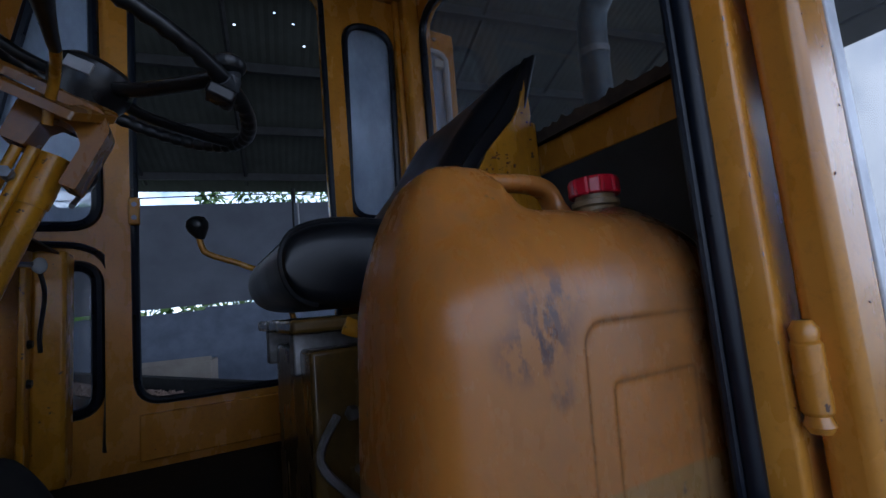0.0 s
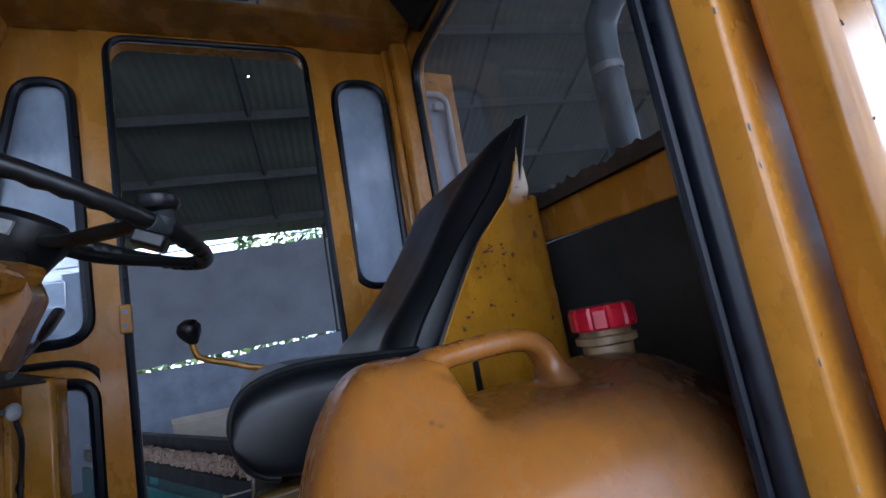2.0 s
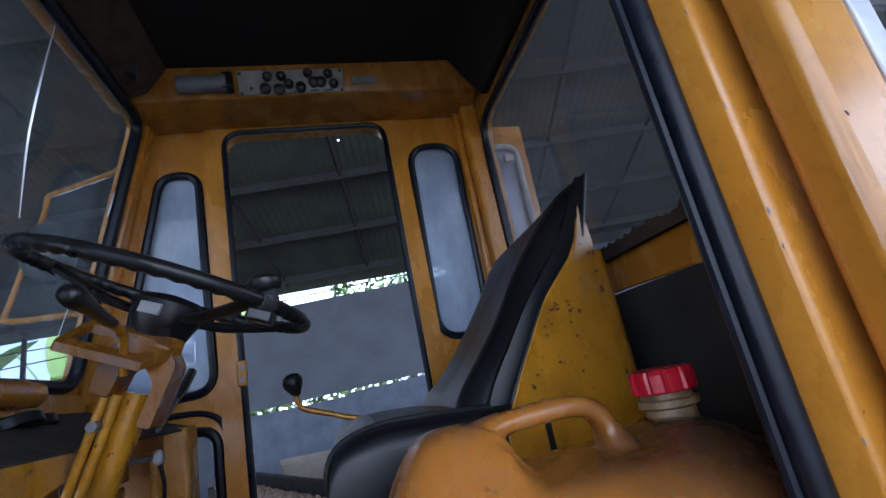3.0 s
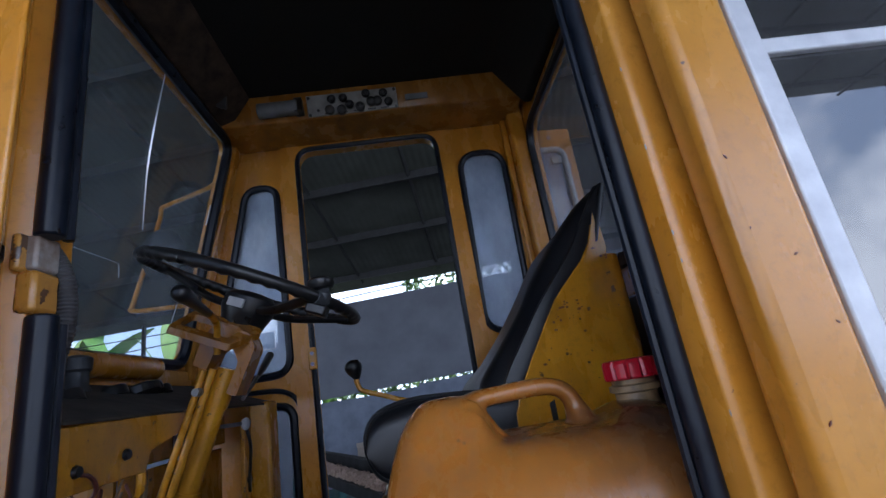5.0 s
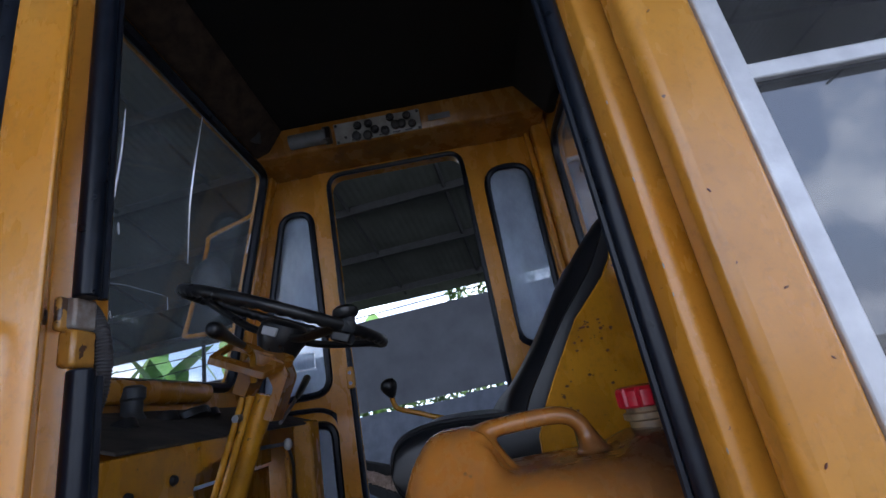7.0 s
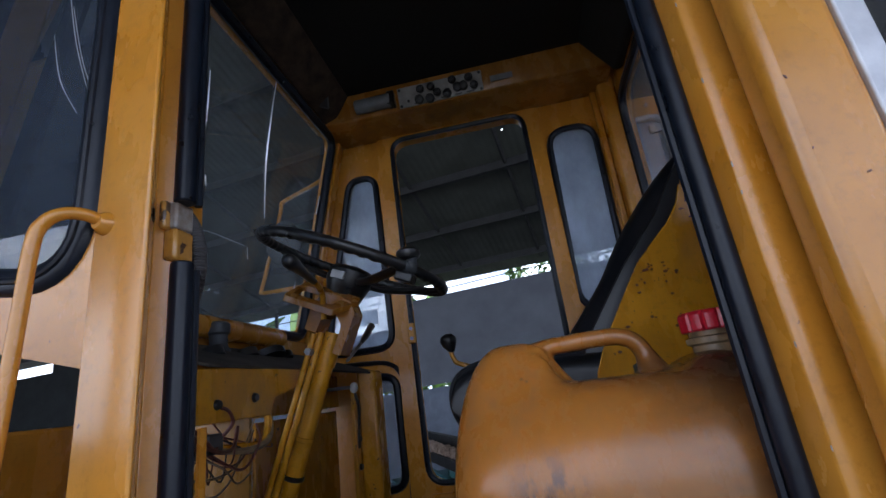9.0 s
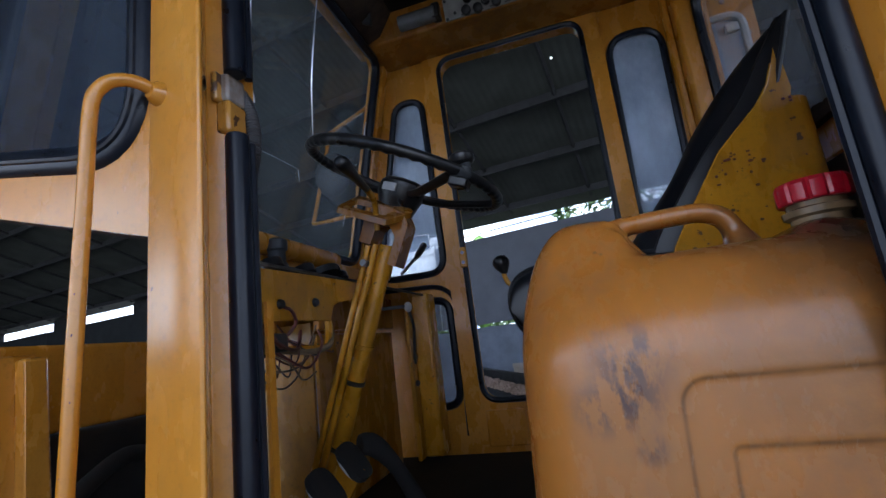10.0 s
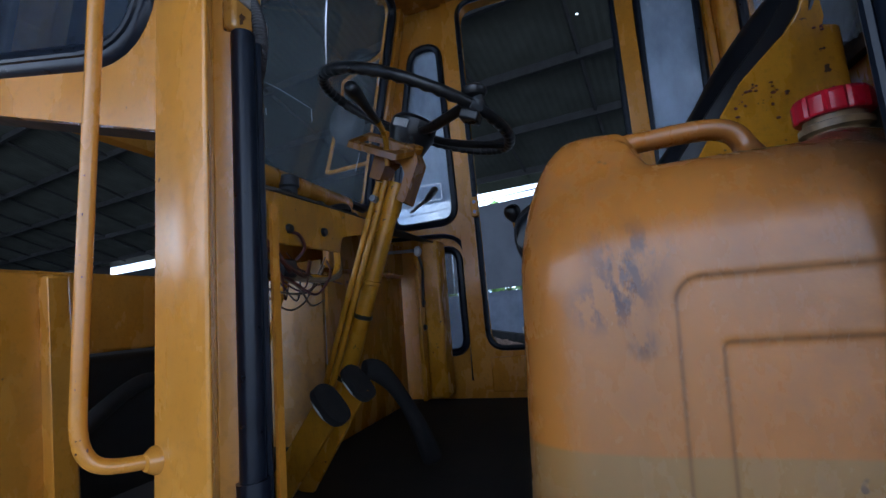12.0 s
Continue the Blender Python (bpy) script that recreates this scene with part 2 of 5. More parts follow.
def can_material():
    m, n, l, b = mat_base("orange_polythene", 0.33)
    big = noise_node(n, l, 5.0, 5)
    smear = noise_node(n, l, 26.0, 6, (1, 1, 0.5), 0.65)
    streak = noise_node(n, l, 40.0, 5, (1.6, 1.6, 0.25), 0.6)
    co = n.new("ShaderNodeTexCoord")
    sp = n.new("ShaderNodeSeparateXYZ")
    l.new(co.outputs["Object"], sp.inputs["Vector"])

    def both(a, c):
        k = n.new("ShaderNodeMath")
        k.operation = "MULTIPLY"
        l.new(a, k.inputs[0])
        l.new(c, k.inputs[1])
        return k.outputs[0]

    def near(at, inner, outer):
        """1 within inner of a place, 0 past outer."""
        d = n.new("ShaderNodeVectorMath")
        d.operation = "DISTANCE"
        d.inputs[1].default_value = at
        l.new(co.outputs["Object"], d.inputs[0])
        return ramp(n, l, d.outputs["Value"], outer, inner)

    c = blend(n, l, ramp(n, l, big, 0.35, 0.7), (0.42, 0.146, 0.020), (0.40, 0.152, 0.027))
    # handling film: greyish, rubbed thin in places
    c = blend(n, l, mul(n, l, ramp(n, l, streak, 0.35, 0.8), 0.28), c, (0.26, 0.125, 0.050))
    # dried film on the flat side, thinner towards the shoulder
    film = both(both(ramp(n, l, sp.outputs["Z"], 1.628, 1.600), ramp(n, l, sp.outputs["X"], 0.236, 0.275)), ramp(n, l, sp.outputs["Y"], 0.375, 0.35))
    c = blend(n, l, mul(n, l, both(film, ramp(n, l, big, 0.25, 0.70)), 0.5), c, (0.175, 0.100, 0.055))
    # brown hand dirt in blotches, plus the post's shade painted towards the neck end
    blotch = noise_node(n, l, 15.0, 6, (1, 1, 1.3), 0.7)
    c = blend(n, l, mul(n, l, both(ramp(n, l, blotch, 0.36, 0.60), ramp(n, l, sp.outputs["X"], 0.37, 0.56)), 0.85), c, (0.095, 0.045, 0.021))
    level = ramp(n, l, sp.outputs["Z"], 1.446, 1.443)
    c = blend(n, l, mul(n, l, level, 0.6), c, (0.21, 0.15, 0.062))
    c = blend(n, l, mul(n, l, ramp(n, l, smear, 0.52, 0.74), 0.34), c, (0.17, 0.10, 0.07))
    # oily dirt round the neck and along the groove under the handle
    c = blend(n, l, mul(n, l, both(near((CANX + 0.020, 0.45, 1.68), 0.055, 0.165), ramp(n, l, smear, 0.05, 0.45)), 0.92), c, (0.05, 0.026, 0.015))
    c = blend(n, l, mul(n, l, both(near((0.43, 0.44, 1.69), 0.015, 0.07), ramp(n, l, smear, 0.3, 0.6)), 0.5), c, (0.10, 0.045, 0.025))
    # ink smudges on the flat side
    ink = noise_node(n, l, 44.0, 4, (1.3, 1, 0.6), 0.65)
    for at, r in (((0.320, 0.346, 1.606), 0.030), ((0.291, 0.349, 1.566), 0.022), ((0.316, 0.346, 1.572), 0.024), ((0.325, 0.346, 1.532), 0.012), ((0.345, 0.346, 1.612), 0.012)):
        c = blend(n, l, mul(n, l, both(near(at, 0.0, r * 1.35), ramp(n, l, ink, 0.44, 0.54)), 1.0), c, (0.028, 0.020, 0.032))
    # moulded panel edges: recess shade drawn as broken dark lines, with some dirt
    def calc(op, *args):
        k = n.new("ShaderNodeMath")
        k.operation = op
        for i, v in enumerate(args):
            if isinstance(v, (int, float)):
                k.inputs[i].default_value = v
            else:
                l.new(v, k.inputs[i])
        return k.outputs[0]

    xs, zs = sp.outputs["X"], sp.outputs["Z"]
    lean = calc("SUBTRACT", xs, calc("MULTIPLY_ADD", zs, 0.05, -0.0775))
    side = ramp(n, l, sp.outputs["Y"], 0.37, 0.36)
    for cx, cz, hx, hz, rr in CAN_PANELS:
        px = calc("ADD", calc("ABSOLUTE", calc("SUBTRACT", lean, cx)), rr - hx)
        pz = calc("ADD", calc("ABSOLUTE", calc("SUBTRACT", zs, cz)), rr - hz)
        ox, oz = calc("MAXIMUM", px, 0.0), calc("MAXIMUM", pz, 0.0)
        away = calc("SQRT", calc("ADD", calc("MULTIPLY", ox, ox), calc("MULTIPLY", oz, oz)))
        away = calc("SUBTRACT", calc("ADD", away, calc("MINIMUM", calc("MAXIMUM", px, pz), 0.0)), rr)
        line = ramp(n, l, calc("ABSOLUTE", away), 0.0026, 0.0004)
        c = blend(n, l, mul(n, l, both(both(line, side), ramp(n, l, smear, 0.15, 0.55)), 0.75), c, (0.11, 0.048, 0.020))
    spots = noise_node(n, l, 30.0, 2)
    c = blend(n, l, mul(n, l, ramp(n, l, spots, 0.735, 0.75), 0.8), c, (0.06, 0.035, 0.03))
    l.new(c, b.inputs["Base Color"])
    r = n.new("ShaderNodeMapRange")
    r.inputs["To Min"].default_value, r.inputs["To Max"].default_value = 0.16, 0.38
    l.new(smear, r.inputs["Value"])
    l.new(r.outputs["Result"], b.inputs["Roughness"])
    b.inputs["Subsurface Weight"].default_value = 0.10
    b.inputs["Subsurface Radius"].default_value = (0.02, 0.008, 0.003)
    fine = noise_node(n, l, 60.0, 5)
    bump(n, l, b, fine, 0.10, 0.003)
    return m


CANX = 0.541
CANPLASTIC = can_material()


# ---- builders ----
def thing(name, loc, label, category, group="", kind=""):
    e = new(name)
    e.empty_display_size = 0.05
    e.location = loc
    return tagged(e, label, category, group, kind)


def part(name, bm, material, parent=None, label="", smooth=40, bevel=0.0):
    me = bpy.data.meshes.new(name)
    bmesh.ops.recalc_face_normals(bm, faces=bm.faces)
    bm.to_mesh(me)
    bm.free()
    me.materials.append(material)
    if smooth:
        me.shade_smooth()
        me.set_sharp_from_angle(angle=radians(smooth))
    ob = new(name, me)
    if parent:
        ob.parent = parent
        if parent.type == "EMPTY":
            ob.matrix_parent_inverse = Matrix.Translation(parent.location).inverted()
    if bevel:
        mod = ob.modifiers.new("bevel", "BEVEL")
        mod.width, mod.segments, mod.limit_method, mod.angle_limit = bevel, 4 if bevel > 0.009 else 2, "ANGLE", radians(40)
    if label:
        tagged(ob, label)
    return ob


def box(x0, x1, y0, y1, z0, z1, bm=None, m=None):
    bm = bm or bmesh.new()
    v = [Vector((x, y, z)) for x in (x0, x1) for y in (y0, y1) for z in (z0, z1)]
    if m:
        v = [m @ p for p in v]
    v = [bm.verts.new(p) for p in v]
    for f in ((0, 1, 3, 2), (4, 6, 7, 5), (0, 4, 5, 1), (2, 3, 7, 6), (0, 2, 6, 4), (1, 5, 7, 3)):
        bm.faces.new([v[i] for i in f])
    return bm


def rounded(points, radius, seg=6):
    """A closed polygon with its corners rounded; radius: one, or one for each corner."""
    out, k = [], len(points)
    for i, p in enumerate(points):
        r = radius[i] if isinstance(radius, (list, tuple)) else radius
        p, a, b = Vector(p), Vector(points[i - 1]), Vector(points[(i + 1) % k])
        if r <= 0:
            out.append(tuple(p))
            continue
        u, w = (a - p).normalized(), (b - p).normalized()
        ang = u.angle(w)
        d = min(r / math.tan(ang / 2), (a - p).length * 0.49, (b - p).length * 0.49)
        q0, q1 = p + u * d, p + w * d
        for j in range(seg + 1):
            s = j / seg
            out.append(tuple(q0 * (1 - s) ** 2 + p * 2 * s * (1 - s) + q1 * s * s))
    return out


def panel(loops, place, depth, bm=None):
    """A plate: an outline and its holes in 2D, laid into the world by place(u, v, w), depth thick along w."""
    from mathutils.geometry import tessellate_polygon
    bm = bm or bmesh.new()
    flat = [p for loop in loops for p in loop]
    tris = tessellate_polygon([[Vector((p[0], p[1], 0)) for p in loop] for loop in loops])
    lo = [bm.verts.new(place(u, v, 0)) for u, v in flat]
    hi = [bm.verts.new(place(u, v, depth)) for u, v in flat]
    for t in tris:
        for row in (lo, hi):
            try:
                bm.faces.new([row[i] for i in t])
            except ValueError:
                pass
    at = 0
    for loop in loops:
        k = len(loop)
        for i in range(k):
            a, b = at + i, at + (i + 1) % k
            bm.faces.new((lo[a], lo[b], hi[b], hi[a]))
        at += k
    return bm


def sweep(path, radius, closed=False, seg=10, flat=1.0, up=(0, 0, 1), bm=None):
    """A tube along a path; radius: one or one a point; flat: its size along up against its size across."""
    bm = bm or bmesh.new()
    pts, k = [Vector(p) for p in path], len(path)
    rings = []
    side = None
    for i, p in enumerate(pts):
        a = pts[i - 1] if closed or i else p
        b = pts[(i + 1) % k] if closed or i < k - 1 else p
        d = (b - a).normalized()
        ref = Vector(up)
        if abs(d.dot(ref)) > 0.95:
            ref = Vector((1, 0, 0)) if abs(d.x) < 0.9 else Vector((0, 1, 0))
        s = d.cross(ref).normalized()
        if side is not None and len(up) == 3 and flat == 1.0:
            s = (side - d * side.dot(d)).normalized()
        side = s
        w = s.cross(d).normalized()
        r = radius[i] if isinstance(radius, (list, tuple)) else radius
        rings.append([bm.verts.new(p + s * math.cos(2 * math.pi * j / seg) * r + w * math.sin(2 * math.pi * j / seg) * r * flat) for j in range(seg)])
    for i in range(k if closed else k - 1):
        a, b = rings[i], rings[(i + 1) % k]
        for j in range(seg):
            bm.faces.new((a[j], a[(j + 1) % seg], b[(j + 1) % seg], b[j]))
    if not closed:
        bm.faces.new(rings[0][::-1])
        bm.faces.new(rings[-1])
    return bm


def smoothed(points, n=6):
    """A Catmull-Rom line through the points."""
    p = [Vector(q) for q in points]
    out = []
    for i in range(len(p) - 1):
        a, b, c, d = p[max(i - 1, 0)], p[i], p[i + 1], p[min(i + 2, len(p) - 1)]
        for j in range(n):
            t = j / n
            out.append(0.5 * (2 * b + (c - a) * t + (2 * a - 5 * b + 4 * c - d) * t * t + (3 * b - a - 3 * c + d) * t ** 3))
    return out + [p[-1]]


def lathe(profile, m, seg=24, bm=None):
    """A turned form: (radius, height) rows about the z axis of m."""
    bm = bm or bmesh.new()
    rings = []
    for r, z in profile:
        rings.append([bm.verts.new(m @ Vector((r * math.cos(2 * math.pi * j / seg), r * math.sin(2 * math.pi * j / seg), z))) for j in range(seg)])
    for a, b in zip(rings, rings[1:]):
        for j in range(seg):
            bm.faces.new((a[j], a[(j + 1) % seg], b[(j + 1) % seg], b[j]))
    bm.faces.new(rings[0][::-1])
    bm.faces.new(rings[-1])
    return bm


def axis_to(p, q):
    """A pose at p whose z axis points to q."""
    d = Vector(q) - Vector(p)
    return Matrix.Translation(p) @ d.to_track_quat("Z", "Y").to_matrix().to_4x4()


def rod(p, q, r, seg=12, bm=None):
    return lathe([(r, 0), (r, (Vector(q) - Vector(p)).length)], axis_to(p, q), seg, bm)


def ball(p, r, stretch=(1, 1, 1), seg=20, bm=None):
    rows = [(max(r * math.sin(a), 1e-4), -r * math.cos(a)) for a in [math.pi * i / 12 for i in range(13)]]
    return lathe(rows, Matrix.Translation(p) @ Matrix.Diagonal((*stretch, 1)), seg, bm)


def side_y(y):
    return lambda u, v, w: (u, y + w, v)


def ring_at(loop, y):
    return [(u, y, v) for u, v in loop]


# ---- setting: ground, shed ----
bm = bmesh.new()
bmesh.ops.create_grid(bm, x_segments=60, y_segments=60, size=60)
for v in bm.verts:
    v.co.z = 0.05 * noise.noise(v.co * 0.6) if v.co.length < 50 else 0
tagged(part("ground", bm, SOIL), "trodden brown earth yard and shed floor", "ground", kind="structure")
WALL = Matrix.Translation((0.2, 7.15, 0)) @ Matrix.Rotation(radians(-9.2), 4, "Z")
# shed: back wall of sheets, with a gap under the eave and one at head height
wall = tagged(part("wall_back", box(-20.4, 10.6, 0.05, 0.09, 0.0, 0.35, m=WALL), SHEET), "grey sheet back wall of a shed", "wall", kind="structure")
for i, (a, b) in enumerate(((-20.4, -14.9), (-14.87, -9.4), (-9.37, -4.63), (-4.6, -1.9), (-2.18, 1.2), (1.23, 4.9), (4.93, 10.6))):
    lift = lambda x: 1.875 + 0.028 * x
    drop = 0.42 if -9.4 < a < -4 else 0.0
    part("sheet", panel([[(a, lift(a)), (b - 0.3 * bool(drop and b > -4), lift(b)), (b - 0.3 * bool(drop and b > -4), 3.255 - drop + 0.017 * max(0, min(b, 4.9) + 1.9)), (a, 3.24 - drop + 0.017 * max(0, a + 1.9))]], lambda u, v, w: WALL @ Vector((u, w, v)), 0.03), SHEET if a > -9 else SHADESHEET, wall)
random.seed(4)
x = -20.4
while x < 10:
    w = random.uniform(0.8, 1.3)
    top = 1.835 + 0.028 * x + random.uniform(-0.03, 0.035)
    bm = panel([[(x, 0.3), (x + w, 0.3), (x + w, top + 0.02), (x + w * 0.5, top), (x, top + random.uniform(-0.02, 0.03))]], lambda u, v, d: WALL @ Vector((u, d - 0.03 + 0.012 * math.sin(u * 3), v)), 0.02)
    part("sheet", bm, TARP if x > -6 else SHADESHEET, wall)
    x += w - 0.02
for i, x in enumerate((-17.7, -14.2, -10.9, -8, -4.6, -1.9, 1.23, 4.8, 10.5)):
    part("post", rod(WALL @ Vector((x, 0.10, 0)), WALL @ Vector((x, 0.10, 3.6)), 0.035), BEAM, wall)
for a, b in ((-20.4, -19.3), (-17.82, -17.66), (-14.6, -13.0), (-10.8, -7.0), (1.75, 10.6)):
    part("sheet", panel([[(a, 3.2), (b, 3.2), (b, 3.6), (a, 3.6)]], lambda u, v, w: WALL @ Vector((u, w + 0.04, v)), 0.02), BEAM, wall)
rope = smoothed([WALL @ Vector(p) for p in ((1.28, -0.06, 3.3), (1.30, -0.08, 2.8), (1.38, -0.07, 2.3), (1.42, -0.05, 1.9))])
tagged(part("hanging_rope", sweep(rope, 0.014, seg=8), PAPER), "pale frayed rope hanging down the back wall", "rope")
wire = smoothed([WALL @ Vector(p) for p in ((-9, -0.02, 3.38), (-3, -0.02, 3.30), (1.2, -0.02, 3.42), (3, -0.02, 3.2), (4.8, -0.02, 3.3))])
tagged(part("wall_cable", sweep(wire, 0.009, seg=6), BLACKPLASTIC), "thin black cable sagging across the eave gap", "cable")
wire = smoothed([WALL @ Vector(p) for p in ((-9.3, 0.02, 3.10), (-6.5, 0.0, 3.06), (-4.6, 0.02, 3.12), (-2.2, 0.02, 3.16))])
tagged(part("wall_cable", sweep(wire, 0.010, seg=6), BLACKPLASTIC), "thin black cable strung across the open bay", "cable")

# end wall in near-black: the dim end of the shed put into its colour
tagged(part("wall_left", panel([[(-6.0, 0), (11.4, 0), (11.4, 5.9), (-6.0, 5.9)]], lambda u, v, w: (-20.3 + w, u, v), 0.04), BEAM), "dark end wall of the shed", "wall", kind="structure")



def roof_slope(y0, z0, y1, z1, m0, m1, holes=()):
    """Corrugated sheet between two lines; m0 and m1 lay the lines out."""
    bm = bmesh.new()
    last, n = None, 1430
    for i in range(n + 1):
        x = -20.4 + 31.0 * i / n
        d = Vector((0, 0, 0.0024 * math.sin(i * math.pi / 2)))
        row = [bm.verts.new(m0 @ Vector((x, y0, z0)) + d), bm.verts.new(m1 @ Vector((x, y1, z1)) + d)]
        if last and i in holes:
            f = holes[i]
            mid = [[a.co.lerp(b.co, g) for g in (f - 0.0016, f + 0.0016)] for a, b in (last, row)]
            (p0, p1), (q0, q1) = [[bm.verts.new(v) for v in side] for side in mid]
            bm.faces.new((last[0], row[0], q0, p0))
            bm.faces.new((p1, q1, row[1], last[1]))
        elif last:
            bm.faces.new((last[0], row[0], row[1], last[1]))
        last = row
    return bm


ONE = Matrix.Identity(4)
tagged(part("roof_back", roof_slope(0.16, 3.50, -5.2, 5.36, WALL, WALL, {973: 0.506, 990: 0.538, 1003: 0.4766, 998: 0.52}), ROOF, smooth=0), "dark corrugated shed roof on steel purlins", "roof", kind="structure")
tagged(part("roof_front", roof_slope(-5.2, 5.36, -6.0, 5.56, WALL, ONE), ROOF, smooth=0), "dark corrugated shed roof on steel purlins", "roof", kind="structure")
for i in range(6):
    y = -0.30 - i * 0.92
    z = 3.50 + (0.16 - y) * 0.347 - 0.07
    tagged(part("purlin", box(-20, 10.6, y - 0.03, y + 0.03, z - 0.05, z + 0.05, m=WALL), BEAM), "dark steel roof purlin", "beam", "roof purlins", "structure")
for i in range(5):
    f = 0.12 + 0.2 * i
    a, b = (WALL @ Vector((x, -5.2, 5.27)) * (1 - f) + Vector((x, -6.0, 5.47)) * f for x in (-20, 10.6))
    tagged(part("purlin", sweep([a, b], 0.045, seg=4), BEAM, smooth=0), "dark steel roof purlin", "beam", "roof purlins", "structure")
for i in range(24):
    x = -19.4 + i * 1.25
    tagged(part("rafter", sweep([WALL @ Vector((x, -0.12, 3.53)), WALL @ Vector((x, -5.2, 5.26)), (x, -5.95, 5.47)], 0.026, seg=4), BEAM, smooth=0), "thin dark steel rafter", "beam", "roof rafters", "structure")

# outside the back wall: banana plants and scrub
random.seed(11)


def banana_leaf(base, heading, length, lean):
    bm = bmesh.new()
    rows = []
    for i in range(11):
        s = i / 10
        w = 0.22 * length / 1.6 * math.sin(math.pi * min(1, s * 0.95 + 0.05)) ** 0.6
        r, h = s * length * lean, length * (s - 0.45 * lean * s * s)
        c = Vector(base) + Vector((math.cos(heading) * r, math.sin(heading) * r, h))
        side = Vector((-math.sin(heading), math.cos(heading), 0)) * w
        rows.append([bm.verts.new(c - side + Vector((0, 0, 0.04 * w))), bm.verts.new(c + Vector((0, 0, -0.03))), bm.verts.new(c + side)])
    for a, b in zip(rows, rows[1:]):
        for j in (0, 1):
            bm.faces.new((a[j], a[j + 1], b[j + 1], b[j]))
    return bm


for bx in (-8.6, -7.7, -6.6, -5.8, -4.7, -1.5):
    by = 8.4 - 0.15 * bx + random.uniform(0, 0.6)
    plant = thing("banana_plant", (bx, by, 0), "banana plant with broad green leaves behind the wall", "plant", "banana plants")
    part("trunk", rod((bx, by, 0), (bx, by, 3.1), 0.11), LEAF, plant)
    for k in range(4 if bx < -2 else 3):
        part("leaf", banana_leaf((bx, by, 3.0 + random.uniform(-0.6, 0.2)), random.uniform(0, 6.28), random.uniform(1.1, 1.9), random.uniform(0.35, 0.9)), LEAF, plant)
verts, faces = [], []
for i in range(28000):
    low, high = i >= 22000, 15000 <= i < 22000
    p = Vector((random.uniform(-5.0, 10.0), random.uniform(7.9, 10.6), random.uniform(0.9, 2.5) if low else random.uniform(3.0, 4.6) if high else random.uniform(0.3, 4.9)))
    if noise.noise(p * 1.1) < (-0.4 if low else -0.12 - 0.06 * p.x) or (p.x < 0.15 and p.z > 2.2 + 0.4 * noise.noise(p * 2)):
        continue
    u = Vector((random.uniform(-1, 1), random.uniform(-1, 1), random.uniform(-1, 1))).normalized() * random.uniform(0.05, 0.12)
    w = u.orthogonal().normalized() * u.length * 0.45
    k = len(verts)
    verts += [p - u, p + w, p + u, p - w]
    faces.append((k, k + 1, k + 2, k + 3))
me = bpy.data.meshes.new("scrub")
me.from_pydata(verts, [], faces)
me.materials.append(LEAFDARK)
tagged(new("scrub", me), "dense green scrub behind the shed wall", "bush", kind="stuff")

# behind the cab on the far side: carton, chips on a teal trailer
T = Matrix.Translation((-0.25, 3.75, -0.060)) @ Matrix.Rotation(radians(-64), 4, "Z")
trailer = thing("trailer", (-0.25, 3.75, 0), "teal flat trailer with a dark rim, heaped with chips", "trailer")
part("deck", box(-2.4, 2.2, -0.3, 1.4, 0.78, 0.84, m=T), TEAL, trailer, bevel=0.008)
part("rim", box(-2.4, 2.2, -0.08, 0.08, 1.12, 1.21, m=T), BEAM, trailer, bevel=0.006)
part("rail", box(-2.4, 2.2, 0.10, 0.16, 1.22, 1.34, m=T), BEAM, trailer, bevel=0.006)
part("side_board", box(-2.4, 2.2, -0.10, -0.06, 0.84, 1.06, m=T), TEAL, trailer, bevel=0.006)
part("chassis", box(-2.4, 2.2, 0.0, 1.2, 0.45, 0.75, m=T), TEAL, trailer, bevel=0.01)
for x in (-2.2, -0.9, 0.4, 1.7):
    part("stake", box(x, x + 0.06, 0.02, 0.08, 0.83, 1.15, m=T), TEAL, trailer, bevel=0.004)
for x in (-1.6, 1.2):
    part("wheel", lathe([(0.05, -0.1), (0.36, -0.1), (0.40, -0.05), (0.40, 0.05), (0.36, 0.1), (0.05, 0.1)], T @ Matrix.Translation((x, -0.1, 0.42)) @ Matrix.Rotation(radians(90), 4, "X")), RUBBER, trailer)
verts, faces = [], []
random.seed(3)
for i in range(2600):
    u, v = random.uniform(-2.3, 2.1), random.uniform(-0.055, 0.055)
    p = T @ Vector((u, v, 1.22 + 0.02 * math.exp(-(v / 0.05) ** 2) + random.uniform(0, 0.02)))
    e = Euler([random.uniform(0, 6.28) for _ in range(3)]).to_matrix()
    a, b, c = e @ Vector((random.uniform(0.015, 0.035), 0, 0)), e @ Vector((0, random.uniform(0.008, 0.018), 0)), e @ Vector((0, 0, 0.004))
    k = len(verts)
    verts += [p + s * a + t * b + q * c for s in (-1, 1) for t in (-1, 1) for q in (-1, 1)]
    faces += [tuple(k + j for j in f) for f in ((0, 1, 3, 2), (4, 6, 7, 5), (0, 4, 5, 1), (2, 3, 7, 6), (0, 2, 6, 4), (1, 5, 7, 3))]
me = bpy.data.meshes.new("wood_chips")
me.from_pydata(verts, [], faces)
me.materials.append(CHIPS)
tagged(new("wood_chips", me), "heap of pale dry wood chips on the trailer", "wood chips", kind="stuff")
B = Matrix.Translation((-0.15, 5.9, 0)) @ Matrix.Rotation(radians(-10), 4, "Z")
tagged(part("stool", box(-0.5, 0.6, -0.25, 0.3, 0, 0.62, m=B), BEAM, bevel=0.01), "dark bench under a carton", "bench")
